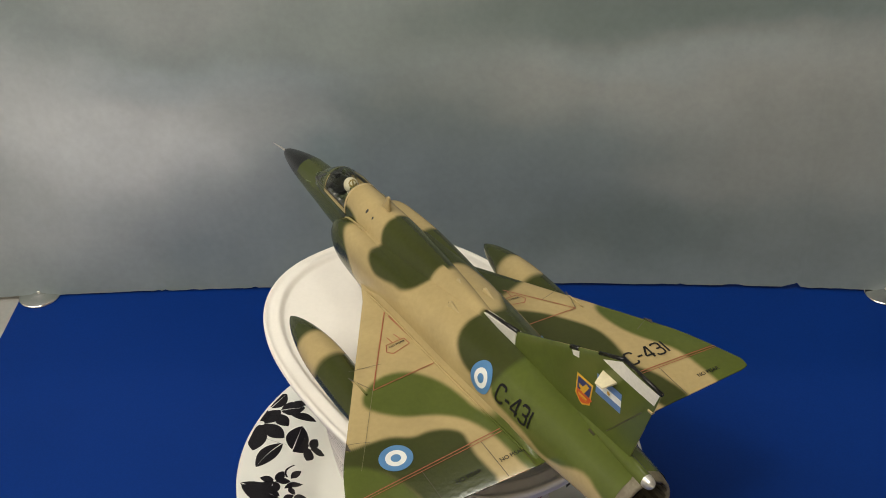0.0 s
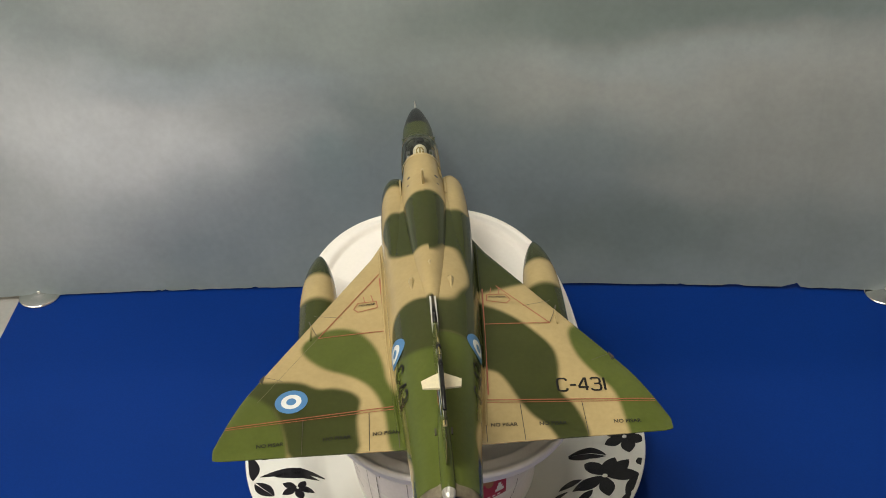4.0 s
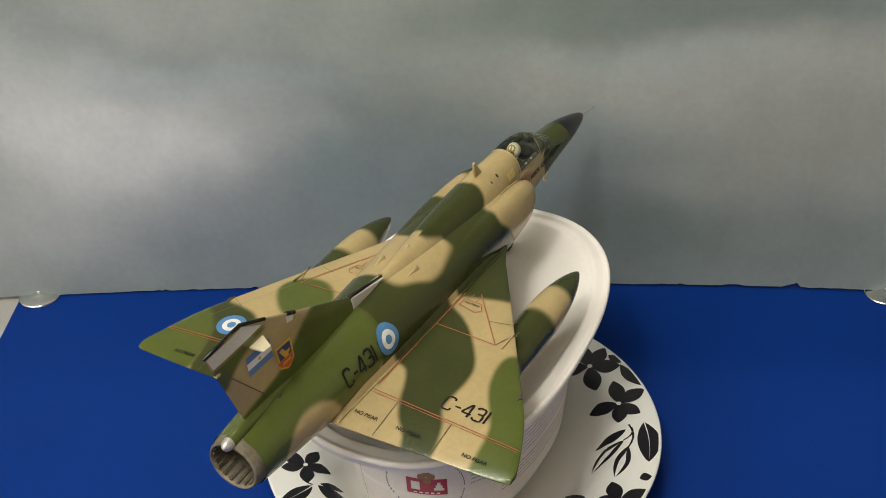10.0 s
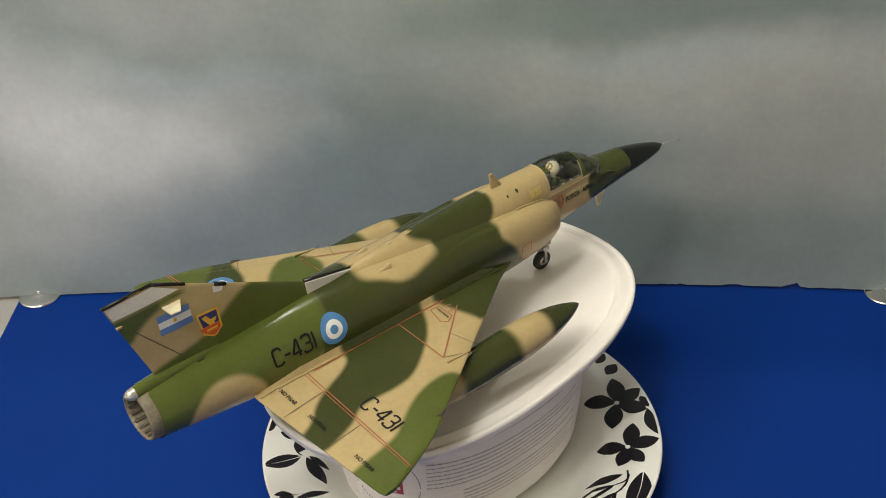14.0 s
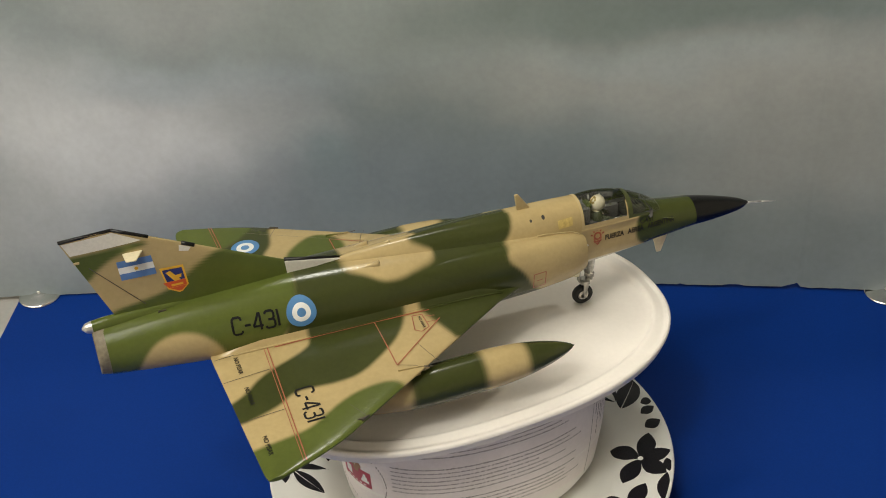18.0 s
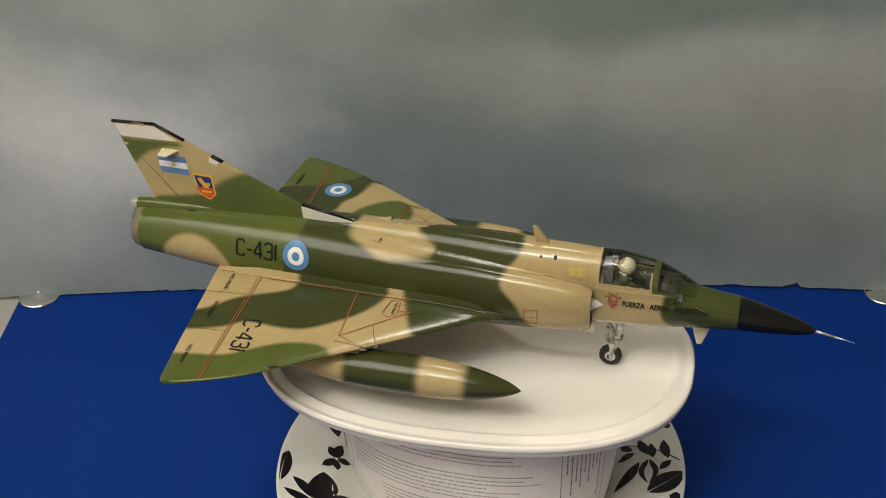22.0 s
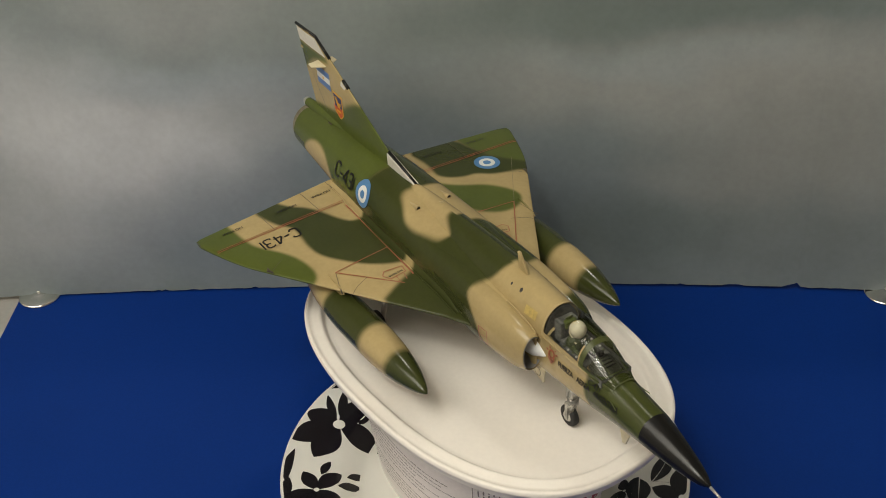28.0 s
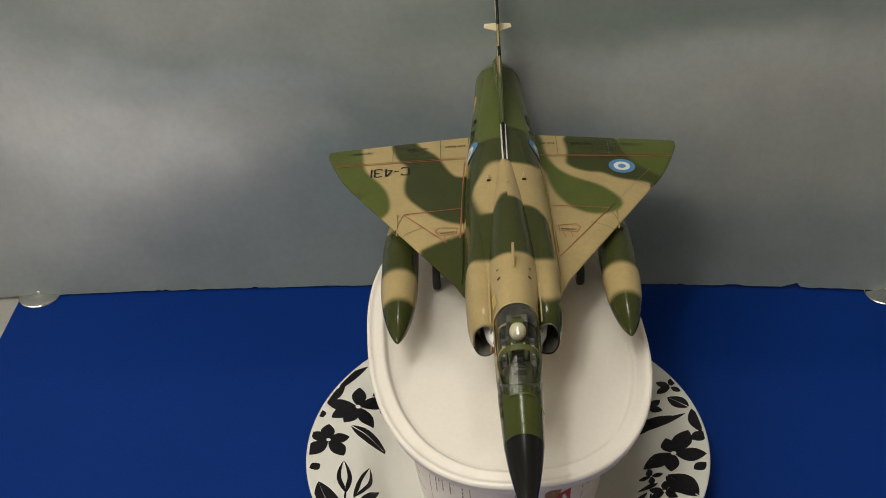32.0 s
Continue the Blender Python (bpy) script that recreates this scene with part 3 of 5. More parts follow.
def fin_point(u, v):
    """u from the leading to the trailing edge, v from the root to the tip."""
    lx, lz = (FIN_LE0[k] + (FIN_LE1[k] - FIN_LE0[k]) * v for k in (0, 1))
    tx, tz = (FIN_TE0[k] + (FIN_TE1[k] - FIN_TE0[k]) * v for k in (0, 1))
    return lx + (tx - lx) * u, lz + (tz - lz) * u


def fin_half(u, v):
    return (2.2 - 1.4 * v) * 2.6 * math.sqrt(max(u, 0)) * (1 - u) ** 0.9 * 0.6 + 0.15


def fin_mesh():
    bm = bmesh.new()
    nu, nv = 70, 40
    g = {}
    for s in (1, -1):
        for j in range(nv + 1):
            for i in range(nu + 1):
                u, v = i / nu, j / nv
                x, z = fin_point(u, v)
                g[s, j, i] = bm.verts.new((x, s * fin_half(u, v), z))
        for j in range(nv):
            for i in range(nu):
                bm.faces.new([g[s, j, i], g[s, j + 1, i], g[s, j + 1, i + 1], g[s, j, i + 1]])
    for j in range(nv):
        for i in (0, nu):
            bm.faces.new([g[1, j, i], g[1, j + 1, i], g[-1, j + 1, i], g[-1, j, i]])
    for i in range(nu):
        bm.faces.new([g[1, nv, i], g[1, nv, i + 1], g[-1, nv, i + 1], g[-1, nv, i]])
    return bm


fin = jpart("fin", fin_mesh(), M_CAMO, camo="fin", sharp=40)

# tail
nozzle_out = [(-139, 11.1), (-143, 11.1), (-146.4, 10.5), (-147.3, 10.0), (-147.2, 9.5), (-145, 9.3), (-136, 8.9)]
ring_x = lambda x, r, zc, n=48: [(x, r * math.cos(2 * math.pi * i / n), zc + r * math.sin(2 * math.pi * i / n)) for i in range(n)]
nozzle = jpart("nozzle", rings([ring_x(x, r, 116.5) for x, r in nozzle_out]), M_METAL, label="burnt metal exhaust nozzle")
jpart("nozzle_interior", rings([ring_x(-136, 8.9, 116.5), ring_x(-124, 7.6, 116.5)], caps=(False, True)), M_SOOT_SHADE, nozzle)
jpart("tail_fairing", loft([(-100, 1.0, 128.6, 130.4, 126, 2), (-118, 2.2, 128.4, 131.0, 125, 2), (-140, 2.6, 127.6, 130.8, 124.5, 2), (-146.5, 2.4, 127.5, 130.2, 124.8, 2)], -100, -146.5, 1.2), M_CAMO, camo="fuselage")
jpart("tail_lamp", loft([(-146.5, 2.4, 127.5, 130.2, 124.8, 2), (-149, 1.9, 127.6, 129.6, 125.6, 2), (-150.6, 0.3, 127.7, 128.1, 127.3, 2)], -146.5, -150.6, 0.5, count=24), M_STEEL, label="silver tail cone above the nozzle")

# drop tanks
def tank_profile(x):
    front, back = 39.6, -62.0
    u = (front - x) / (front - back)
    return 8.3 * max(0.0, 1 - (1 - min(1, u / 0.42)) ** 2.1) ** 0.75 * (1 if u < 0.6 else math.sqrt(max(0, 1 - ((u - 0.6) / 0.4) ** 2)) * 0.85 + 0.15 * (1 - (u - 0.6) / 0.4))


for side in (-1, 1):
    rows_ = []
    for x in list(np.linspace(39.6, -61.9, 70)):
        rows_.append(ring_x(x, max(0.08, tank_profile(x)), 94.5, 40))
    bm = rings(rows_, caps=(True, True))
    bmesh.ops.translate(bm, vec=(0, side * 49.2, 0), verts=bm.verts)
    tank = jpart("drop_tank", bm, M_CAMO, camo="tank", label="drop tank with a tan band between green ends")
    jpart("pylon", join(box(30, 2.2, 5.4, -43, side * 49.2, 100.5, 0.6)), M_CAMO, tank, camo="wing", smooth=False)

# cockpit
def open_tub():
    bm = box(33, 14.2, 11, 80.5, 0, 110)
    bmesh.ops.delete(bm, geom=[f for f in bm.faces if f.calc_center_median().z > 120.9], context="FACES")
    return bm


jpart("cockpit_tub", open_tub(), M_GREYINT, smooth=False)
CANOPY = [(62, 8.9, 120.6, 132.3, 120, 2.2), (70, 8.8, 120.4, 132.7, 120, 2.15), (80, 8.5, 120.2, 131.2, 120, 2.1), (86, 8.2, 120.0, 129.2, 120, 2.1), (95, 7.0, 119.2, 124.4, 119, 2.0), (102, 4.8, 118.2, 119.9, 118, 2.0)]


def canopy_skin(x0, x1, grow=0.0):
    xs = np.linspace(x0, x1, 24)
    c = stations(CANOPY, xs)
    rows_ = []
    for k, x in enumerate(xs):
        rows_.append([(x, (c[0][k] + grow) * math.copysign(abs(math.cos(a)) ** (2 / 2.15), math.cos(a)), c[1][k] + (c[2][k] + grow - c[1][k]) * math.sin(a) ** (2 / 2.15)) for a in np.linspace(0, math.pi, 33)])
    return rings(rows_, closed=False)


canopy = jpart("canopy", canopy_skin(62.3, 84.8), M_CANOPY, label="clear canopy over the cockpit")
windscreen = jpart("windscreen", canopy_skin(86.6, 101.5), M_SCREEN, label="clear framed windscreen")
for c in (canopy, windscreen):
    c.visible_shadow = False

# gear
M_OLEO = material("scuffed_silver_paint", (0.42, 0.41, 0.38), 0.32, 0.6, grain=0.45, scale=420, stain=0.4, stain_scale=160)
wheel = lambda x, y, z, r, w: rings([[(x + rr * math.cos(2 * math.pi * i / 28), y + yy, z + rr * math.sin(2 * math.pi * i / 28)) for i in range(28)] for yy, rr in ((-w, r * 0.55), (-w, r * 0.8), (-w * 0.7, r * 0.97), (0, r), (w * 0.7, r * 0.97), (w, r * 0.8), (w, r * 0.55))])
gear = jpart("nose_gear", join(tube((72.0, 0.6, 100), (70.4, 0.6, 88), 1.9, 1.7), tube((70.4, 0.6, 88), (68.9, 0.6, 80), 1.25, 1.2), tube((70.6, 0.6, 89.2), (70.4, 0.6, 87.4), 2.3, 2.3), tube((68.5, 0.6, 80), (68.3, 2.9, 77.2), 0.9, 0.8), tube((64.5, 0.6, 99), (70.0, 0.6, 88), 0.8, 0.8)), M_OLEO)
jpart("tyre", wheel(67.6, 1.2, 77.4, 4.9, 1.6), M_TYRE, gear)
jpart("hub", wheel(67.6, 1.2, 77.4, 2.6, 1.75), M_STEEL, gear)
for side in (-1, 1):
    g = jpart("main_gear", join(tube((-28, side * 26, 107), (-28, side * 31, 79), 1.5, 1.3), tube((-20, side * 22, 106), (-27.5, side * 30, 88), 0.7, 0.7)), M_STEEL)
    jpart("tyre", wheel(-28, side * 33.5, 78.9, 6.4, 1.8), M_TYRE, g)
    jpart("hub", wheel(-28, side * 33.5, 78.9, 3.6, 1.95), M_STEEL, g)

# ---- markings and small parts of the jet ----
M_GREEN = material("olive_green_paint", LIGHT, 0.42, scale=900, stain_scale=60)
M_SEAM = material("faint_panel_seam", (0.13, 0.11, 0.055), 0.5, bump=0)
M_LINE = material("dark_panel_line", (0.05, 0.04, 0.025), 0.5, bump=0)


def half_width(table, x, z):
    t = stations(table, np.array([float(x)]))
    hw, zc, top, low, n = (float(c[0]) for c in t[:5])
    s = abs((z - zc) / ((top - zc) if z > zc else (zc - low)))
    y = hw * max(0.0, 1 - s**n) ** (1 / n)
    return y + (float(t[5][0]) if len(t) > 5 and y > 0 else 0.0)


def side_y(x, z):
    y = 0.0
    for table in (BODY, NOSE, TRUNK):
        xs = [r[0] for r in table]
        if min(xs) <= x <= max(xs):
            y = max(y, half_width(table, x, z))
    return y


def on_side(side, lift=0.34):
    return lambda x, z: (x, side * (side_y(x, z) + lift), z)


def on_wing(lift=0.26):
    return lambda x, y: (x, y, wing_top(x, y) + 0.18 + lift)


def on_fin(side, lift=0.14):
    def f(x, z):
        v = min(1, max(0, (z - 129.0) / 40.85))
        lx, tx = FIN_LE0[0] + (FIN_LE1[0] - FIN_LE0[0]) * v, FIN_TE0[0] + (FIN_TE1[0] - FIN_TE0[0]) * v
        u = min(1, max(0, (lx - x) / (lx - tx)))
        return (x, side * (fin_half(u, v) + lift), z)
    return f


def sheet(fn, nu, nv):
    """A patch over the unit square."""
    bm = bmesh.new()
    g = [[bm.verts.new(fn(i / nu, j / nv)) for j in range(nv + 1)] for i in range(nu + 1)]
    for i in range(nu):
        for j in range(nv):
            bm.faces.new((g[i][j], g[i + 1][j], g[i + 1][j + 1], g[i][j + 1]))
    return bm


def line(p, q, w, surf, n=0):
    """A thin painted line from p to q."""
    (ax, ay), (bx, by) = p, q
    d = math.hypot(bx - ax, by - ay)
    nx, ny = -(by - ay) / d * w / 2, (bx - ax) / d * w / 2
    return sheet(lambda u, v: surf(ax + (bx - ax) * u + nx * (2 * v - 1), ay + (by - ay) * u + ny * (2 * v - 1)), n or max(2, int(d / 1.5)), 1)


def quad(a, b, c, d, surf, nu=8, nv=6):
    mix = lambda p, q, t: (p[0] + (q[0] - p[0]) * t, p[1] + (q[1] - p[1]) * t)
    return sheet(lambda u, v: surf(*mix(mix(a, b, u), mix(d, c, u), v)), nu, nv)


def ringlet(c, r0, r1, surf, n=40, squash=1.0):
    bm = rings([[surf(c[0] + r * math.cos(2 * math.pi * i / n), c[1] + squash * r * math.sin(2 * math.pi * i / n)) for i in range(n)] for r in np.linspace(r0, r1, 4)])
    return bm


def roundel(c, r, parent, lift_surf):
    part_of = jpart("roundel", ringlet(c, r * 0.62, r, lift_surf), M_SKYBLUE, parent, "light blue and white roundel", smooth=True)
    a = jpart("white_ring", ringlet(c, r * 0.30, r * 0.62, lift_surf), M_WHITE, part_of)
    b = jpart("blue_centre", ringlet(c, 0.02, r * 0.30, lift_surf), M_SKYBLUE, part_of)
    return part_of


def text_mesh(words, width, height, bold=0.005):
    """Lettering as a flat bmesh filling width x height, from the built-in font."""
    cu = bpy.data.curves.new("words", "FONT")
    cu.body = words
    cu.resolution_u = 3
    cu.offset = bold
    ob = new("words", cu)
    dg = bpy.context.evaluated_depsgraph_get()
    me = ob.evaluated_get(dg).to_mesh()
    bm = bmesh.new()
    bm.from_mesh(me)
    ob.evaluated_get(dg).to_mesh_clear()
    bpy.data.objects.remove(ob)
    bpy.data.curves.remove(cu)
    bmesh.ops.triangulate(bm, faces=bm.faces)
    lo = [min(v.co[k] for v in bm.verts) for k in (0, 1)]
    hi = [max(v.co[k] for v in bm.verts) for k in (0, 1)]
    for v in bm.verts:
        v.co = ((v.co.x - lo[0]) / (hi[0] - lo[0]) * width, (v.co.y - lo[1]) / (hi[1] - lo[1]) * height, 0)
    return bm


def lettering(words, origin, along, up, width, height, surf, parent, mat=None, label="", bold=0.005):
    bm = text_mesh(words, width, height, bold)
    bmesh.ops.subdivide_edges(bm, edges=[e for e in bm.edges if e.calc_length() > 1.2], cuts=1)
    for v in bm.verts:
        a, b = v.co.x, v.co.y
        v.co = surf(origin[0] + along[0] * a + up[0] * b, origin[1] + along[1] * a + up[1] * b)
    return jpart("lettering", bm, mat or M_INK, parent, label, smooth=False)


GLYPHS = {
    "C": [[(0.62, 0.80), (0.60, 0.93), (0.48, 1.0), (0.16, 1.0), (0.03, 0.92), (0.0, 0.78), (0.0, 0.22), (0.03, 0.08), (0.16, 0.0), (0.48, 0.0), (0.60, 0.07), (0.62, 0.20)]],
    "-": [[(0.0, 0.46), (0.40, 0.46)]],
    "4": [[(0.48, 0.0), (0.48, 1.0), (0.40, 1.0), (0.0, 0.34), (0.0, 0.27), (0.64, 0.27)]],
    "3": [[(0.02, 0.86), (0.06, 0.96), (0.16, 1.0), (0.46, 1.0), (0.57, 0.94), (0.60, 0.84), (0.60, 0.66), (0.55, 0.56), (0.44, 0.53), (0.20, 0.53)],
          [(0.44, 0.53), (0.57, 0.49), (0.62, 0.38), (0.62, 0.15), (0.57, 0.05), (0.46, 0.0), (0.14, 0.0), (0.03, 0.05), (0.0, 0.16)]],
    "1": [[(0.06, 0.0), (0.06, 1.0)]],
}
ADVANCE = {"C": 0.82, "-": 0.60, "4": 0.82, "3": 0.82, "1": 0.12}


def ribbon(pts, w, surf):
    """A stroke of even width along a bent line, mitred at its bends."""
    fine = []
    for p, q in zip(pts, pts[1:]):
        k = max(1, int(math.dist(p, q) / 0.8))
        fine += [(p[0] + (q[0] - p[0]) * i / k, p[1] + (q[1] - p[1]) * i / k) for i in range(k)]
    fine.append(pts[-1])
    rows_ = []
    for i, (x, y) in enumerate(fine):
        a, b = fine[max(0, i - 1)], fine[min(len(fine) - 1, i + 1)]
        d = math.dist(a, b) or 1.0
        nx, ny = -(b[1] - a[1]) / d * w / 2, (b[0] - a[0]) / d * w / 2
        rows_.append([surf(x - nx, y - ny), surf(x + nx, y + ny)])
    return rings(rows_, closed=False)


def serial(origin, along, up, width, height, surf, parent):
    """The aircraft's serial in thin strokes of even width, each character a part."""
    total = sum(ADVANCE[c] for c in "C-431")
    x = 0.0
    for c in "C-431":
        put = lambda p: (origin[0] + along[0] * (x + p[0]) * width / total + up[0] * p[1] * height, origin[1] + along[1] * (x + p[0]) * width / total + up[1] * p[1] * height)
        jpart("serial_character", join(*[ribbon([put(p) for p in stroke], 0.9, surf) for stroke in GLYPHS[c]]), M_INK, parent, "thin black serial lettering", smooth=False)
        x += ADVANCE[c]


def bevelled(bm, r, segs=2):
    bmesh.ops.bevel(bm, geom=bm.edges[:], offset=r, segments=segs, affect="EDGES", profile=0.5)
    return bm


def slab(outline, half, axis="y", c=0.0, bevel=0.0):
    """A flat plate from an (x, z) or (x, y) outline, with thickness."""
    put = (lambda p, s: (p[0], c + s * half, p[1])) if axis == "y" else (lambda p, s: (p[0], p[1], c + s * half))
    bm = rings([[put(p, -1) for p in outline], [put(p, 1) for p in outline]], caps=(True, True))
    return bevelled(bm, bevel) if bevel else bm


top = on_wing()
for side, w in wings.items():
    s = side
    hin, hout = (-82.3, 16.0 * s), (-84.2, 82.0 * s)
    jpart("red_line", line(hin, hout, 0.46, top), M_RED, w)
    jpart("hinge_line", line((hin[0] - 1.4, hin[1]), (hout[0] - 1.1, hout[1]), 0.3, top), M_RED, w)
    for y0 in ((30.2, 53.8) if s < 0 else (27.2, 52.4)):
        jpart("panel_line", line((-84.4, y0 * s), (wing_te(y0) + 0.4, y0 * s * 1.005), 0.26, top), M_LINE, w)
    jpart("panel_line", line((-84.0, 16.6 * s), (-104, 16.2 * s), 0.26, top), M_LINE, w)
    jpart("red_line", join(line((-37.0, 47.5 * s), (-37.6, 19.6 * s), 0.46, top), line((-37.0, 47.5 * s), ((2, 21.8 * s) if s > 0 else (-11.5, 27.6 * s)), 0.46, top)), M_RED, w)
    jpart("red_line", line((-1 if s > 0 else -14, 21.6 * s), (-62 if s > 0 else -79.5, 18.6 * s), 0.6, top), M_RED, w)
    # walkway warning: a small boxed note
    k = -18.5 if s > 0 else -19.0
    bx = [(k + 1.2, 23.2 * s), (k + 1.6, 31.0 * s), (k - 2.2, 32.8 * s), (k - 4.6, 31.0 * s), (k - 3.0, 22.8 * s)]
    jpart("red_line", join(*[line(bx[i], bx[(i + 1) % 5], 0.4, top) for i in range(5)]), M_RED, w)
    jpart("red_line", join(line((k + 1.8, 24.6 * s), (k + 6, 25.4 * s), 0.32, top), line((k + 1.8, 28.2 * s), (k + 5.6, 28.6 * s), 0.32, top)), M_RED, w)
    lettering("NO PISAR", (k - 0.9, 30.6 * s) if s > 0 else (k - 0.9, 24.0 * s), (0, -1), (1, 0), 7.0, 1.2, top, w, bold=0.02)
    jpart("pylon_slit", join(line((-36.5, 47.6 * s), (-29, 50.2 * s), 0.25, top), line((-29, 50.2 * s), (-23.5, 51.6 * s), 0.6, top)), M_LINE, w)
    jpart("panel_line", join(line((-25.4, 37.8 * s), (-23.0, 44.5 * s), 0.22, top), line((-23.0, 44.5 * s), (-20.0, 49.6 * s), 0.22, top)), M_LINE, w)
    if s > 0:
        jpart("panel_line", line((-34.5, 46 * s), (-72, 70.5 * s), 0.16, top), M_SEAM, w)
    jpart("panel_line", line((-61, 61.2 * s), (-56.5, 69.0 * s), 0.2, top), M_LINE, w)
    for y0, y1 in (((-18.2, -28.2), (-36.4, -46.7), (-64.4, -74.7)) if s < 0 else ((69.6, 59.4), (44.7, 34.1), (26.0, 15.9))):
        lettering("NO PISAR", (-96.6, y0), (0, -1), (1, 0), abs(y1 - y0), 1.9, top, w, bold=0.014)
    # notch and fence at the pylon
    jpart("wing_fence", slab([(-24.5, 105.2), (-27.5, 107.4), (-37.5, 108.4), (-37.8, 107.0), (-27, 104.6)], 0.32, "y", 50.6 * s), M_CAMO, w, camo="wing", smooth=False)
    jpart("dogtooth", slab([(-55.5, 68.6 * s), (-58.5, 70.4 * s), (-60.5, 69.2 * s)], 0.5, "z", 105.9), M_LINE, w, smooth=False)
serial((-78.7, -45.7), (0, -1), (1, 0), 18.6, 7.0, top, wings[-1])
roundel((-73.6, 57.2), 6.4, wings[1], top)

for s in (-1, 1):
    f = on_side(s)
    roundel((-66.2, 121.2), 6.1, fuselage, f)
    if s < 0:
        serial((-94.2, 117.6), (1, 0.012), (0, 1), 18.8, 6.6, f, fuselage)
    else:
        serial((-76.4, 118.6), (-1, 0), (0, 1), 20.0, 6.4, f, fuselage)
f = on_side(-1)
nose_part = [o for o in JET.children if o.name == "forward_fuselage"][0]
for words, x0, wd in (("FUERZA", 73.0, 9.2), ("AEREA", 84.0, 8.0), ("ARGENTINA", 94.0, 13.6)):
    lettering(words, (x0, 112.6 - 0.005 * (x0 - 73)), (1, -0.005), (0.02, 1), wd, 2.6, f, nose_part, bold=0.03)
lettering("C-431", (90.5, 115.7), (1, -0.02), (0, 1), 6.4, 2.3, on_side(-1, 0.5), nose_part, bold=0.02)
fc = on_side(-1, 0.75)
jpart("crest", join(ringlet((69.1, 116.0), 1.15, 1.95, fc, 20), *[line((69.1 + 2.3 * math.sin(a), 116.0 + 2.3 * math.cos(a)), (69.1 + 3.5 * math.sin(a), 116.0 + 3.5 * math.cos(a)), 0.7, fc, 2) for a in (-1.25, -0.62, 0.0, 0.62, 1.25)],
                    quad((66.8, 113.8), (71.4, 113.8), (70.6, 113.0), (67.6, 113.0), fc, 4, 2), quad((68.0, 112.7), (70.2, 112.7), (69.3, 111.4), (68.9, 111.4), fc, 3, 2), line((67.2, 115.2), (68.4, 112.4), 0.45, fc, 3), line((71.0, 115.2), (69.8, 112.4), 0.45, fc, 3)), M_RED, nose_part, "small red crest drawn in outline")
trunk = [o for o in JET.children if o.name.startswith("intake_trunk")][0]
jpart("red_box", join(*[line(p, q, 0.4, f, 4) for p, q in (((34.2, 112.6), (39.8, 112.8)), ((39.8, 112.8), (39.6, 105.6)), ((39.6, 105.6), (34.0, 105.4)), ((34.0, 105.4), (34.2, 112.6)), ((35.4, 109), (38.4, 109.2)))]), M_RED, trunk)

spine = [o for o in JET.children if o.name == "spine"][0]
sp = lambda x, y: (x, y, max(half_top(SPINE, x, y), half_top(BODY, x, y)) + 0.2)


def half_top(table, x, y):
    xs = [r[0] for r in table]
    if not min(xs) <= x <= max(xs):
        return 0.0
    hw, zc, tp, low, n = (float(c[0]) for c in stations(table, np.array([float(x)]))[:5])
    if abs(y) >= hw:
        return zc
    return zc + (tp - zc) * (1 - (abs(y) / hw) ** n) ** (1 / n)


for s in (-1, 1):
    for x, y, r in ((44.5, 6.2, 0.75), (38.6, 6.6, 0.5)):
        jpart("vent", ringlet((x, y * s), 0.02, r, sp, 14), M_SOOT_SHADE, spine)
    # scoops on the upper body
    jpart("scoop", rings([[(x, s * 7.9 + w * math.cos(a), half_top(BODY, x, 7.9) - 0.4 + h * math.sin(a)) for a in np.linspace(0, math.pi, 9)] for x, w, h in ((-37.5, 0.1, 0.3), (-33, 0.9, 1.3), (-30.4, 1.3, 2.1), (-30.0, 1.1, 1.8))], closed=False), M_TAN, fuselage)
    # flat dark sheet: the shade inside the mouth, put into colour
    jpart("scoop_mouth_shade", quad((-30.05, -0.9), (-30.05, 0.9), (-30.0, 0.7), (-30.0, -0.7), lambda x, y: (x + 0.12, s * 7.9 + y, half_top(BODY, -30, 7.9) + (0.2 if x < -30.02 else 1.2)), 2, 2), M_SOOT_SHADE, fuselage)
jpart("scoop", rings([[(x, w * math.cos(a), 132.6 + h * math.sin(a)) for a in np.linspace(0, math.pi, 9)] for x, w, h in ((-26, 0.1, 0.3), (-23, 0.8, 1.5), (-22.6, 0.7, 1.3))], closed=False), M_TAN, spine)
jpart("warning_patch", quad((50.5, 128.2), (57.5, 128.2), (57.5, 124.6), (50.5, 124.6), lambda x, z: (x, -(half_width(SPINE, x, z) + 0.3), z), 6, 6), M_YELLOW, spine, "faded yellow warning patch").data.materials[0] = material("faded_yellow_decal", (0.50, 0.37, 0.115), 0.5, grain=0.2, scale=700)
jpart("blade_antenna", slab([(41.6, 132.2), (35.0, 132.4), (33.8, 141.0), (35.4, 141.2)], 0.55, "y", 0, 0.3), M_TAN, None, "tan blade antenna behind the cockpit")
jpart("ventral_antenna", slab([(108.5, 100.5), (101.5, 100.2), (103.6, 92.0), (105.6, 92.0)], 0.5, "y", -1.0, 0.25), M_CREAM, None, "cream blade antenna under the nose")
for s in (-1, 1):
    jpart("nose_probe", tube((102.5, s * (side_y(102.5, 115) - 0.3), 115), (107.0, s * (side_y(104, 115) + 1.0), 114.2), 0.3, 0.18, 8), M_GREEN)
for s in (-1, 1):
    # thin plate standing between the cockpit and the intake
    jpart("splitter_plate", slab([(60.0, 104.5), (59.8, 120.6), (56, 122.6), (44, 124.6), (40, 124.8), (44, 121), (57, 104)], 0.3, "y", 10.2 * s), M_TAN, None, smooth=False)
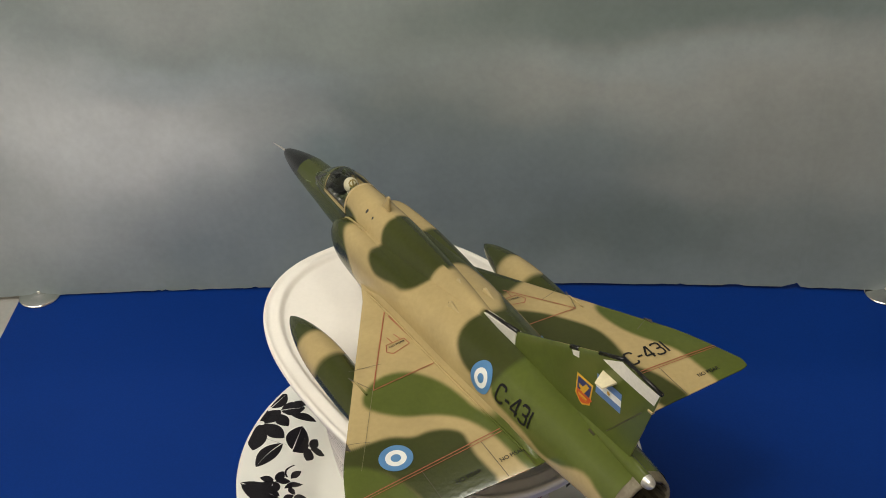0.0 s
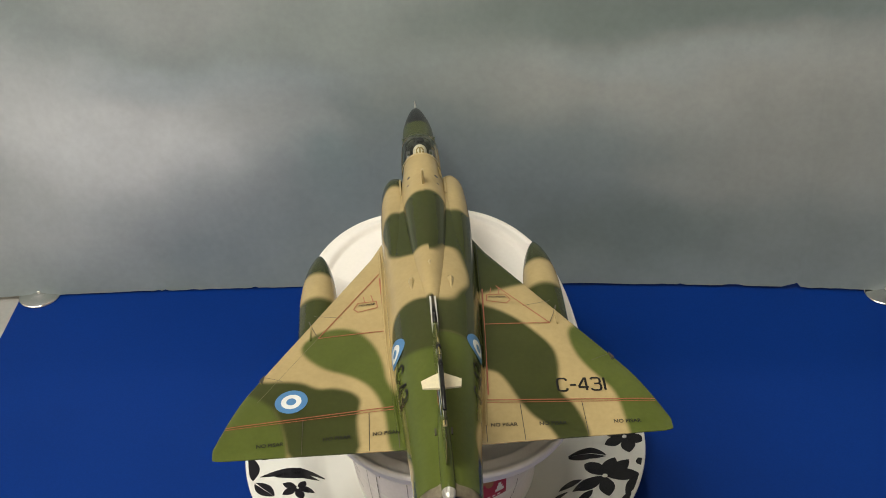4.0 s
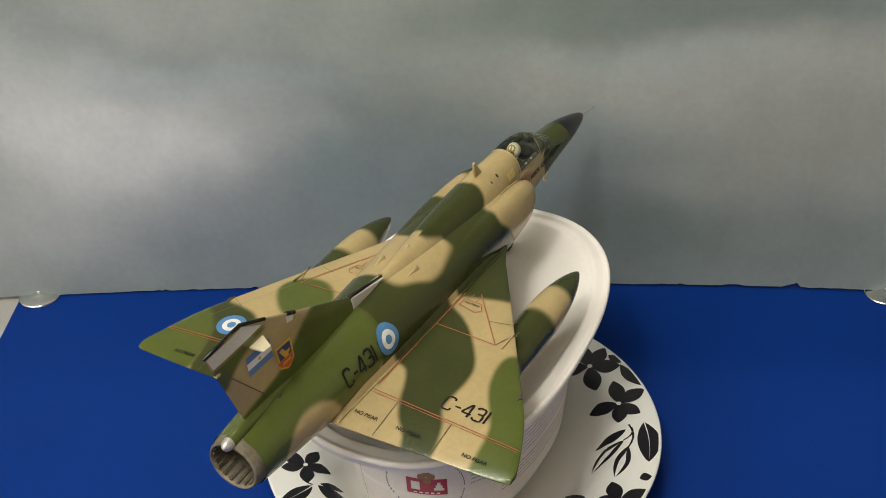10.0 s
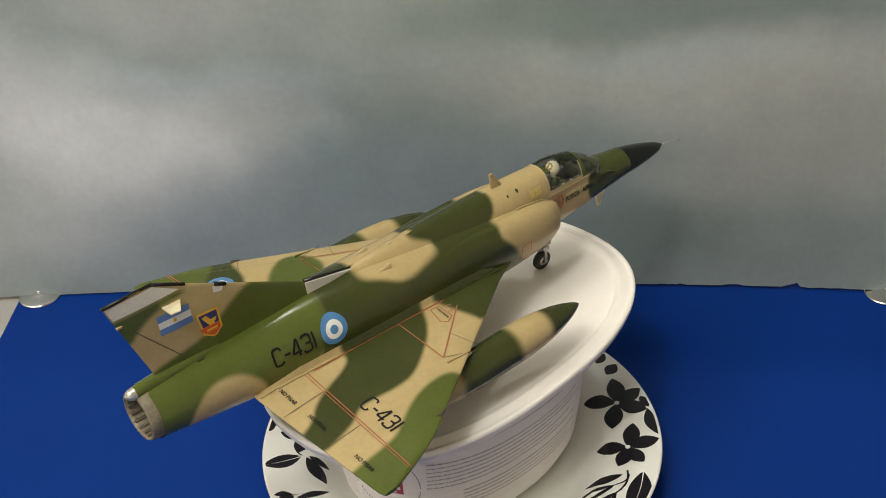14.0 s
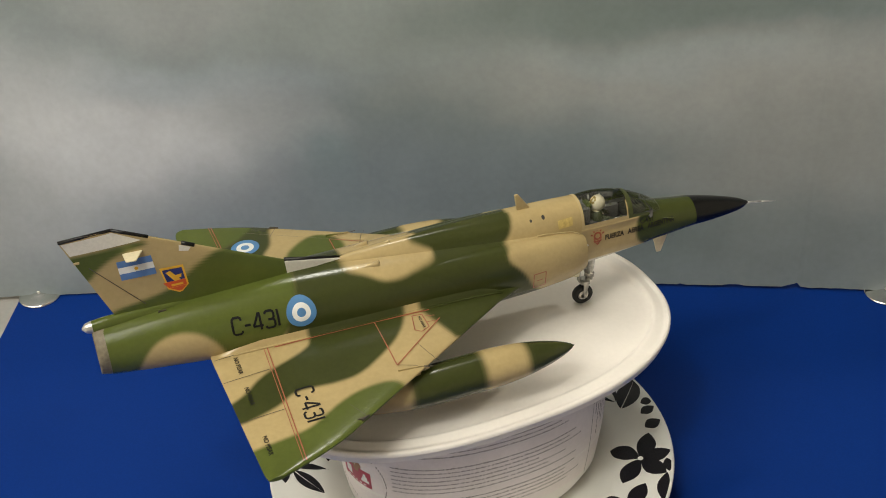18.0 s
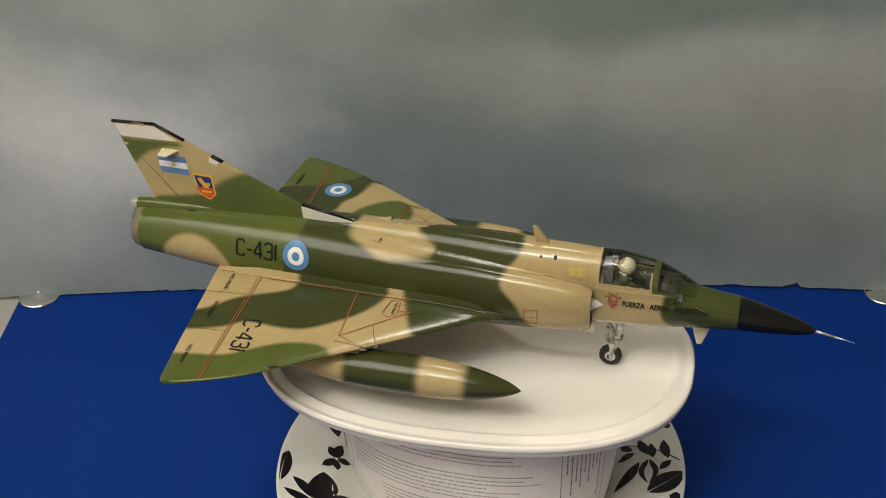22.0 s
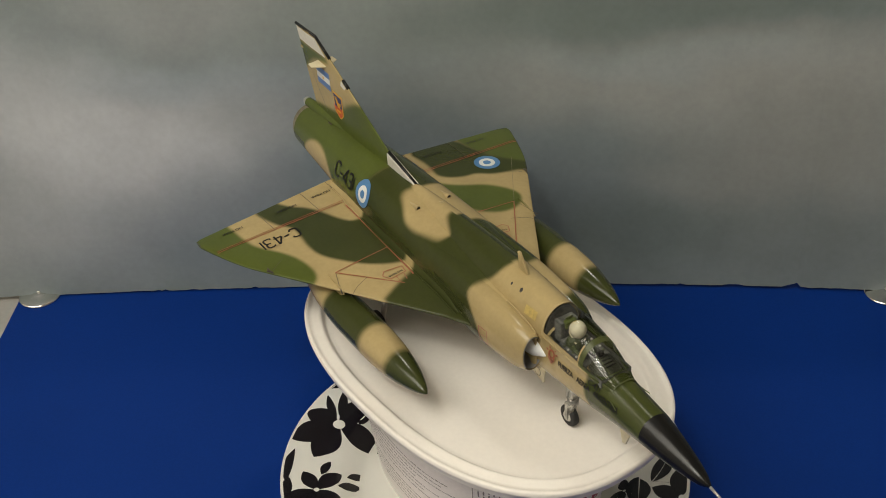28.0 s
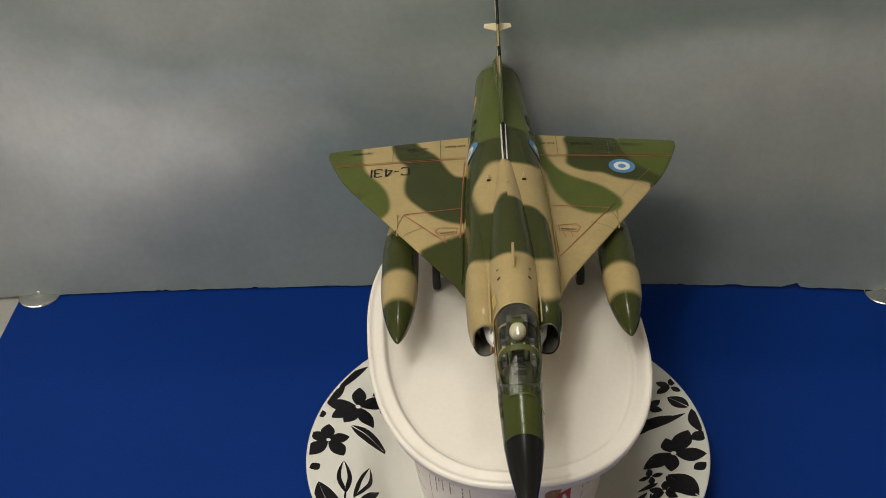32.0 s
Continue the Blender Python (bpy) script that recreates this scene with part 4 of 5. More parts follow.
gd = jpart("gear_door", slab([(52, 104), (62.5, 104), (61.5, 95.0), (54, 97.0)], 0.35, "y", -7.5), M_CREAM, None, "cream nose gear door")
jpart("printed_ring", ringlet((57.8, 98.8), 1.8, 2.1, lambda x, z: (x, -7.9, z), 24), M_LINE, gd)
jpart("gear_door", slab([(52, 104), (62.5, 104), (61.5, 95.0), (54, 97.0)], 0.35, "y", 7.5), M_CREAM)
jpart("wheel_fork", join(box(1.6, 0.9, 8, 68.2, -0.9, 76.5), box(1.6, 0.9, 8, 68.2, 3.3, 76.5), box(3.4, 5.1, 1.8, 68.6, 1.2, 83.6, 0.3), tube((66.0, 1.5, 92), (65.6, 1.5, 86), 0.8, 0.8, 8), tube((65.6, 1.5, 86), (67.8, 1.5, 82.5), 0.8, 0.8, 8), tube((71.4, -0.8, 98), (71.0, -0.8, 86), 0.8, 0.6, 8), tube((71.4, 2.2, 98), (71.0, 2.2, 86), 0.6, 0.5, 8)), M_OLEO, gear, smooth=False)
jpart("landing_lamp", rings([ring_x(x, r, 89.6, 16) for x, r in ((69.6, 0.4), (70.4, 1.5), (71.6, 1.6))], caps=(True, True)), M_CHROME, gear)

# fin markings and fittings
jpart("black_edge", join(*[tube((a[0], 0, a[1]), (b[0], 0, b[1]), 0.72, 0.72, 10) for a, b in (((-151.4, 169.3), (-131.5, 169.7)), ((-131.5, 169.7), (-118.4, 163.1)))]), M_BLACK, fin, "black dielectric edge")
jpart("black_edge", tube((-106.6, 0, 156.9), (-101.8, 0, 154.4), 0.85, 0.85, 10), M_BLACK, fin)
for s in (-1, 1):
    g = on_fin(s)
    jpart("tip_cap", quad((-150.6, 168.4), (-131.4, 168.9), (-121.2, 162.8), (-148.2, 162.4), g, 14, 5), M_PALE, fin, "pale grey fin cap")
    jpart("light_patch", quad((-107.6, 156.6), (-103.2, 154.4), (-104.4, 153.0), (-108.0, 154.0), g, 4, 3), M_PALE, fin)
    fl = [(-132.2, 155.4), (-118.8, 155.2), (-118.0, 146.2), (-131.6, 146.4)]
    mixp = lambda p, q, t: (p[0] + (q[0] - p[0]) * t, p[1] + (q[1] - p[1]) * t)
    bands = []
    for k, m in ((0, M_SKYBLUE), (1, M_WHITE), (2, M_SKYBLUE)):
        a, b = mixp(fl[0], fl[3], k / 3), mixp(fl[1], fl[2], k / 3)
        c, d = mixp(fl[1], fl[2], (k + 1) / 3), mixp(fl[0], fl[3], (k + 1) / 3)
        bands.append((quad(a, b, c, d, g, 8, 3), m))
    flag = jpart("flag", bands[0][0], bands[0][1], fin, "light blue and white striped flag")
    flag.data.materials[0] = material("flag_blue_decal", (0.10, 0.20, 0.44), 0.4, bump=0)
    jpart("white_band", bands[1][0], M_WHITE, flag)
    jpart("blue_band", bands[2][0], flag.data.materials[0], flag)
    jpart("sun", ringlet((-125.2, 150.8), 0.02, 0.8, on_fin(s, 0.22), 12), M_YELLOW, flag)
    e = on_fin(s, 0.14)
    e2 = on_fin(s, 0.22)
    e3 = on_fin(s, 0.30)
    crest = jpart("squadron_crest", join(quad((-116.8, 148.0), (-107.5, 147.6), (-106.6, 137.9), (-115.0, 137.5), e, 6, 6), quad((-115.0, 137.5), (-106.6, 137.9), (-109.4, 135.2), (-110.7, 134.9), e, 6, 3)), M_YELLOW, fin, "yellow, blue and red shield crest")
    jpart("shield_field", quad((-116.0, 146.9), (-108.2, 146.5), (-107.7, 140.9), (-114.8, 140.9), e2, 5, 5), M_NAVY, crest)
    jpart("shield_base", join(quad((-116.5, 140.8), (-107.6, 140.8), (-107.3, 138.0), (-114.4, 137.9), e2, 5, 3), quad((-114.2, 137.8), (-107.5, 137.9), (-109.6, 135.8), (-110.7, 135.7), e2, 4, 3)), M_ORANGE, crest)
    jpart("bird", join(quad((-114.8, 145.5), (-112.9, 146.0), (-109.4, 141.1), (-111.8, 140.7), e3, 4, 3), quad((-112.0, 143.4), (-108.7, 143.7), (-109.0, 142.1), (-111.4, 141.8), e3, 4, 3), quad((-113.5, 139.5), (-108.6, 139.5), (-108.8, 138.5), (-113.3, 138.5), e3, 4, 2)), M_YELLOW, crest)
    jpart("panel_line", line((-142.5, 155.5), (-124.5, 133.0), 0.32, g), M_LINE, fin)
    jpart("side_antenna", rings([[(-129.3, s * 0.4, 158.6), (-121.2, s * 0.4, 158.4), (-121.2, s * 0.4, 157.8), (-129.3, s * 0.4, 157.8)], [(-128.8, s * 6.4, 158.4), (-125.0, s * 6.8, 158.3), (-125.0, s * 6.8, 157.9), (-128.8, s * 6.4, 157.9)]], caps=(True, True)), M_CREAM, fin, "cream plate antenna on the fin", smooth=False)
    jpart("panel_tab", box(3.2, 0.6, 1.0, -119, s * 2.9, 128.4), M_LINE, None, smooth=False)
jpart("fin_actuator", box(2.2, 1.4, 1.0, -146.5, 0, 158.2, 0.2), M_TAN, fin, smooth=False)
jpart("dorsal_fin", slab([(-67.4, 136.9), (-44.4, 131.8), (-67.0, 130.2)], 1.25, "y"), M_PALE, None, "pale triangular fairing before the fin", smooth=False)
jpart("black_edge", tube((-67.4, 0, 137.2), (-44.4, 0, 132.0), 0.9, 0.55, 10), M_BLACK)

# nozzle petals
M_PETAL = material("sooty_brown_metal", (0.125, 0.105, 0.075), 0.6, 0.3, grain=0.3, scale=700)
for i in range(18):
    a = 2 * math.pi * i / 18
    jpart("petal", box(8.2, 1.3, 0.7, -142.4, 0, 8.6, 0.2, m=Matrix.Translation((0, 0, 116.5)) @ Matrix.Rotation(a, 4, "X")), M_PETAL, nozzle, smooth=False)

# cockpit
M_HOOD = material("mottled_olive_black_paint", (0.045, 0.048, 0.030), 0.5, grain=0.4, scale=420, stain=0.5, stain_scale=160)
M_OLIVE = material("dark_olive_frame_paint", (0.075, 0.088, 0.024), 0.4, scale=900)


def arch(x0, x1, grow, a0=0.0, a1=math.pi, n=28):
    xs = np.linspace(x0, x1, 4 if x1 - x0 < 4 else 14)
    c = stations(CANOPY, xs)
    return rings([[(x, (c[0][k] + grow) * math.copysign(abs(math.cos(a)) ** (2 / 2.15), math.cos(a)), c[1][k] + (c[2][k] + grow - c[1][k]) * math.sin(a) ** (2 / 2.15)) for a in np.linspace(a0, a1, n)] for k, x in enumerate(xs)], closed=False)


jpart("canopy_bow", arch(84.5, 85.1, 0.15), M_OLIVE, canopy)
jpart("windscreen_frame", arch(85.2, 86.8, 0.17), M_OLIVE, windscreen)
jpart("canopy_rear_frame", arch(61.8, 63.0, 0.2), M_TAN, canopy)
for a0, a1 in ((0.0, 0.95), (math.pi - 0.95, math.pi)):
    jpart("canopy_bow", arch(83.7, 84.4, 0.12, a0, a1, 10), M_TAN, canopy)
for a0, a1 in ((0.0, 0.17), (math.pi - 0.17, math.pi)):
    jpart("canopy_sill", arch(62, 84.6, 0.25, a0, a1, 4), M_TAN, canopy)
    jpart("windscreen_frame", arch(86.8, 101.6, 0.2, a0, a1, 4), M_OLIVE, windscreen)
for a0 in (0.98, math.pi - 0.98 - 0.12):
    jpart("windscreen_frame", arch(86.8, 101.2, 0.14, a0, a0 + 0.04, 4), M_OLIVE, windscreen)
jpart("windscreen_frame", arch(101.3, 101.8, 0.15), M_OLIVE, windscreen)
for s in (-1, 1):
    # rail that carries the canopy's edge down to the body
    xs = np.linspace(61.6, 101.8, 40)
    c = stations(CANOPY, xs)
    rail = [[(x, s * (half_width(NOSE, x, 115.4) - 0.05), 115.4), (x, s * (half_width(NOSE, x, 117.2) + 0.16), 117.2), (x, s * max(c[0][k] + 0.12, half_width(NOSE, x, c[1][k] - 0.8) + 0.1), c[1][k] - 0.9), (x, s * (c[0][k] + 0.28), c[1][k] + 0.2), (x, s * (c[0][k] - 0.9), c[1][k] + 0.3)] for k, x in enumerate(xs)]
    jpart("cockpit_rail", rings(rail, closed=False), M_CAMO, None, camo="fuselage")
jpart("instrument_hood", rings([section(x, 0, w, 117.5, t, 115.5, 2.3, 40) for x, w, t in ((86.4, 5.6, 121.6), (87.2, 6.2, 123.2), (90, 6.2, 123.0), (94, 5.4, 121.4), (98, 4.2, 119.6))], caps=(True, True)), M_HOOD, None, "dark olive instrument hood")
for s in (-1, 1):
    jpart("side_console", bevelled(box(17, 2.2, 6.5, 77.5, s * 5.6, 113.4), 0.4), M_GREYINT, None, "dark side console", smooth=False)
    for k in range(5):
        jpart("switch", box(0.7, 0.8, 0.5, 72 + 2.6 * k, s * (5.4 + 0.3 * (k % 2)), 119.9), M_PALE if k % 2 else M_OLIVE, None, smooth=False)
    jpart("harness_strap", line((70.0, s * 1.8), (75.2, s * 2.2), 0.9, lambda x, y: (x, y, 124.4 - 0.5 * (x - 70)), 4), M_CREAM, None)
for k in range(4):
    jpart("hood_rib", box(0.5, 5, 0.5, 88.6 + 1.5 * k, 0, 122.9 - 0.25 * k), M_SOOT_SHADE, None, smooth=False)
jpart("gunsight", box(1.2, 2.4, 2.2, 87.4, 0, 123.2, 0.2), M_SOOT_SHADE, None, smooth=False)
seat = jpart("ejection_seat", bevelled(join(box(4.5, 8.5, 9.5, 65.8, 0, 118.0), box(8, 9, 4, 71, 0, 116)), 0.5), M_GREYINT, None, "dark ejection seat", smooth=False)
jpart("headrest", box(2.4, 5.0, 3.4, 68.2, 0, 124.8, 0.4), M_GREEN, seat, smooth=False)
jpart("firing_handle", tube((67.5, -1.6, 129.0), (67.5, 1.6, 129.0), 0.35, 0.35, 8), M_OLIVE, seat)
M_HELMET = material("ivory_paint", (0.74, 0.68, 0.50), 0.4, scale=800)


def figure():
    """A small seated doll: rounded torso and helmet in one plain shape."""
    def ball(c, r, n=14):
        b = bmesh.new()
        bmesh.ops.create_uvsphere(b, u_segments=36, v_segments=2 * n, radius=1, matrix=Matrix.Translation(c) @ Matrix.Diagonal((*r, 1)))
        return b
    return join(ball((73.2, 0, 126.6), (3.5, 3.3, 3.7)), ball((72.4, 0, 119.6), (3.4, 4.6, 4.4)), tube((74.5, -3.6, 120.4), (80, -3.0, 117.8), 1.2, 0.9, 10), tube((74.5, 3.6, 120.4), (80, 3.0, 117.8), 1.2, 0.9, 10))


doll = jpart("seated_doll", figure(), M_HELMET, None, "small seated doll with an ivory helmet")
doll.data.materials.append(material("dark_olive_cloth", (0.05, 0.062, 0.02), 0.6, scale=900))
jpart("bulkhead", rings([section(x, 0, 8.3, 118, 131.4, 110, 2.2, 40) for x in (62.1, 63.0)], caps=(True, True)), M_GREYINT, None, "dark cockpit bulkhead", smooth=False)
doll.data.materials.append(material("ochre_helmet_paint", (0.30, 0.22, 0.05), 0.45, scale=900))
for p in doll.data.polygons:
    out = (p.center - Vector((0.0732, 0, 0.1266 - LIDTOP / 1000))).normalized()
    lean = out.angle(Vector((-0.75, 0, 0.66)))
    p.material_index = 1 if p.center.z * 1000 + LIDTOP < 123.4 else 2 if 0.36 < lean < 0.58 or (abs(out.y) < 0.1 and lean < 0.36) else 0

# ---- print on the plate ----
def plate_point(x, y, lift=0.12):
    r = math.hypot(x, y)
    if r > 94.4:
        x, y, r = x * 94.4 / r, y * 94.4 / r, 94.4
    return (x / 1000, y / 1000, (plate_z(r) + lift) / 1000)


def leaf_print(cx, cy, turn, length, width, vein=0.35, bend=0.0, sharp=0.8, hollow=0.0, petal=False):
    """A leaf or petal, split along its vein; a hollow one is a broad outline."""
    out = []
    ca, sa = math.cos(turn), math.sin(turn)
    for s in (-1, 1):
        def fn(u, v):
            a = u * length
            form = math.sin(math.pi * u**sharp) ** 0.8 if vein else math.sin(math.pi * u**1.08) ** 0.85 if petal else math.sin(math.pi * u**sharp) ** 0.9
            w = width / 2 * form if 0 < u < 1 else 0.0
            low = vein / 2 * (1 - u) + hollow * w * min(1.0, max(0.0, 3.2 * (u - 0.15)))
            b = s * (low + v * max(0.0, w - low)) + bend * length * math.sin(math.pi * u)
            return plate_point(cx + ca * a - sa * b, cy + sa * a + ca * b)
        out.append(sheet(fn, 16, 4))
    return join(*out)


rng = random.Random(11)


def flower(ang, r, *petals, wide=0.54):
    """A printed flower: centre, then the direction and reach of each petal."""
    cx, cy = r * math.cos(radians(ang)), r * math.sin(radians(ang))
    reach = max(p[1] for p in petals)
    dot = reach * (0.12 if reach > 20 else 0.075)
    out = []
    for turn, ln in petals:
        a, gap = radians(turn), reach * 0.01
        out.append(leaf_print(cx + gap * math.cos(a), cy + gap * math.sin(a), a, ln - gap, min(ln, reach * 0.9) * wide * rng.uniform(0.98, 1.08), 0.0, rng.uniform(-0.05, 0.05), petal=True))
    bloom = part("printed_flower", join(*out), M_FLOWER, plate, "large black printed flower" if reach > 20 else "")
    part("flower_centre", sheet(lambda u, v: plate_point(cx + u * dot * math.cos(6.2832 * v), cy + u * dot * math.sin(6.2832 * v), 0.3), 2, 16), M_CHINA, bloom)


def sprig(*leaves, hollow=False):
    """Printed leaves: angle and radius of the base, direction, length, width."""
    for ang, r, turn, ln, w in leaves:
        part("printed_leaf", leaf_print(r * math.cos(radians(ang)), r * math.sin(radians(ang)), radians(turn), ln, w * 1.15, 0.55 if w > 6.3 else 0.0, rng.uniform(-0.06, 0.06), 0.95, 0.42 if hollow else 0.0), M_FLOWER, plate)


flower(48.1, 92.8, (-150, 14.9), (-64, 12.8), (-32, 9.6), (150, 18.7), wide=0.56)
flower(51.2, 66.3, (-115, 6.9), (-49, 7.4), (25, 6), (102, 9.1), (150, 8))
flower(72.6, 78, (-105, 7.3), (-49, 7.7), (55, 7.2), (107, 9.2), (176, 6.8))
flower(79.7, 69.6, (-169, 6.2), (-97, 5.7), (4, 5.9), (100, 5.6))
flower(91, 79, (-161, 11), (-65, 15.5), (-6, 12), (87, 15.3), (155, 17), wide=0.58)
flower(116, 74.4, (-156, 7.8), (-91, 7.9), (-25, 6.5), (76, 7.5), (132, 8.3))
flower(121, 91.3, (-114, 7.9), (-56, 8.3), (54, 6), (168, 6.5))
flower(135, 94, (-131, 9.4), (-49, 9.7), (-1, 7.9), (160, 7))
flower(140.7, 77, (-135, 12.4), (-66, 12.3), (10, 11.5), (95, 14.5), (140, 11.5), wide=0.56)
flower(-164.3, 69.1, (-117, 8.3), (-60, 6.5), (26, 6.5), (99, 9.6), (141, 8.2))
flower(-139.5, 77, (-142, 18.3), (-88, 25), (-51, 25), (39, 21.5), (114, 22), wide=0.62)
flower(-106.3, 79.2, (-174, 13.6), (-92, 16.4), (-50, 15.2), (-23, 13), (40, 14.3), (115, 16.7), wide=0.50)
flower(-87.9, 86.2, (-170, 11), (-110, 9.8), (-33, 14), (46, 12.8), (115, 10.5), wide=0.62)
flower(-41.4, 79.6, (-150, 13.4), (-95, 12.8), (-22, 15.8), (40, 16.4), (134, 14.7), wide=0.56)
flower(-19, 80.2, (-138, 17.5), (-60, 15.5), (0, 15), (57, 17.5), (129, 16.5), wide=0.56)
sprig((-96.5, 77.8, 65, 20.5, 6.5), (-108.9, 69.2, 94, 11.5, 4.4), (-115.3, 65.1, 103, 10.1, 3.2), (-113.7, 76.7, 132, 9.9, 3.6), (-110.2, 93.3, 148, 22.5, 4.2), (-104, 93.8, 154, 13.8, 4.6), (-97.2, 92.6, 200, 5.6, 4))
sprig((80.3, 76.4, 50, 19.1, 10.5), (83.8, 88.5, 127, 7.3, 5), (109.6, 93.4, 15, 16.9, 5), (96.7, 88, 128, 8.4, 6), (-52.5, 88.5, 214, 27.2, 9.6), (-54.7, 79.4, 156, 18.1, 4.2), (-77.2, 89.2, 312, 5.8, 4.5), (-25, 92.8, 244, 18.9, 5), (-19.2, 92.3, 257, 8.8, 4))
sprig((41.1, 93.8, 303, 12.4, 7.2), (40.5, 88.7, 260, 12.1, 8), (42.4, 89.2, 196, 10.3, 6), (40.5, 82.8, 234, 13, 4.2), (54.1, 78.5, 124, 20, 7.4), (55.9, 72.7, 325, 16.3, 9.4), (70.9, 70.6, 309, 8.4, 2.6), (76.2, 73.8, 286, 10, 2.8), (73.2, 93.8, 223, 20.2, 7.4))
sprig((24.1, 79.9, 131, 11.2, 4), (22.5, 81.8, 112, 9.3, 3.8), (21.5, 88.7, 116, 12.4, 4.2), (20.5, 89.8, 242, 8, 3.2), (26, 73.6, 217, 8.2, 3.4), (27.3, 73.1, 158, 7.6, 3), (21.1, 75.1, 249, 19.4, 4.9), (6.6, 79.4, 52, 21, 10), (32.4, 79.3, 59, 8.1, 3))
sprig((5.8, 89.3, 1, 6, 4.5), (1.5, 86.5, 17, 8, 5), (-4.9, 85.4, 14, 8.8, 6), (172.5, 84.5, 306, 20.6, 6.4), (170.7, 84.8, 348, 15.8, 3.4), (171.3, 89, 267, 10.3, 4), (174.4, 94, 37, 11.8, 3.2), (170, 94.2, 3, 8.7, 3), (167.3, 94, 334, 8.5, 3))
sprig((108.4, 90, 290, 31.8, 4), (108.9, 83.4, 285, 21, 4), (110.5, 92.7, 235, 12.6, 6.4), (151.5, 77.6, 169, 18.6, 7.4), (151.2, 73.6, 296, 11.2, 3.6), (151.8, 75, 269, 19.4, 6), (-152, 94, 106, 20, 7.4), (-143.5, 80, 150, 17, 4.0), (-141.5, 80, 172, 17, 3.6))
sprig((-60.2, 78, 172, 24.3, 5.4), (-63.1, 80.3, 193, 21.7, 6.2), (22, 79.6, 285, 15.7, 8), hollow=True)
for a0, r0, a1, r1 in ((53.5, 88, 54.5, 74), (31.6, 68.7, 20.2, 93.5), (-52.5, 81, -64, 80), (168.6, 86.7, 171, 68.5), (70.3, 72.4, 63.4, 69.8), (-54, 82, -60, 78), (151, 77, 147, 77)):
    n = 14
    pts = [(math.radians(a0 + ((a1 - a0 + 180) % 360 - 180) * i / n), r0 + (r1 - r0) * i / n + 2 * math.sin(math.pi * i / n)) for i in range(n + 1)]
    rows_ = [[plate_point((r + d) * math.cos(a), (r + d) * math.sin(a)) for a, r in pts] for d in (-0.5, 0.5)]
    part("printed_stem", rings(rows_, closed=False), M_FLOWER, plate)

# ---- print on the tub ----
def tub_patch(d0, d1, z0, z1, lift, nu=24, nv=2):
    return sheet(lambda u, v: tub_point(d0 + (d1 - d0) * u, z0 + (z1 - z0) * v, lift), nu, nv)


part("paper_label", tub_patch(-179, 179, 16, 83.5, 0.06, 200, 8), M_LABEL, tub, "pale pink printed label")
prng = random.Random(5)
M_BRONZE = material("brown_print", (0.30, 0.16, 0.08), 0.5, bump=0)


def text_block(d0, d1, z_top, z_low, pitch, h, lift=0.16, ragged=0.3):
    """Lines of print too fine to read, as short bars."""
    out = []
    z = z_top
    while z > z_low:
        d = d0
        wide = 0.42 if z == z_top else 0.30
        stop = d1 - (d1 - d0) * prng.random() * ragged
        while d < stop:
            for _ in range(prng.randint(2, 9)):
                tall = h * prng.choice((0.7, 0.7, 0.75, 1.0))
                out.append(tub_patch(d, d + wide, z - h, z - h + tall, lift, 1, 1))
                d += wide + 0.14
            d += 0.42
        z -= pitch
    return join(*out)


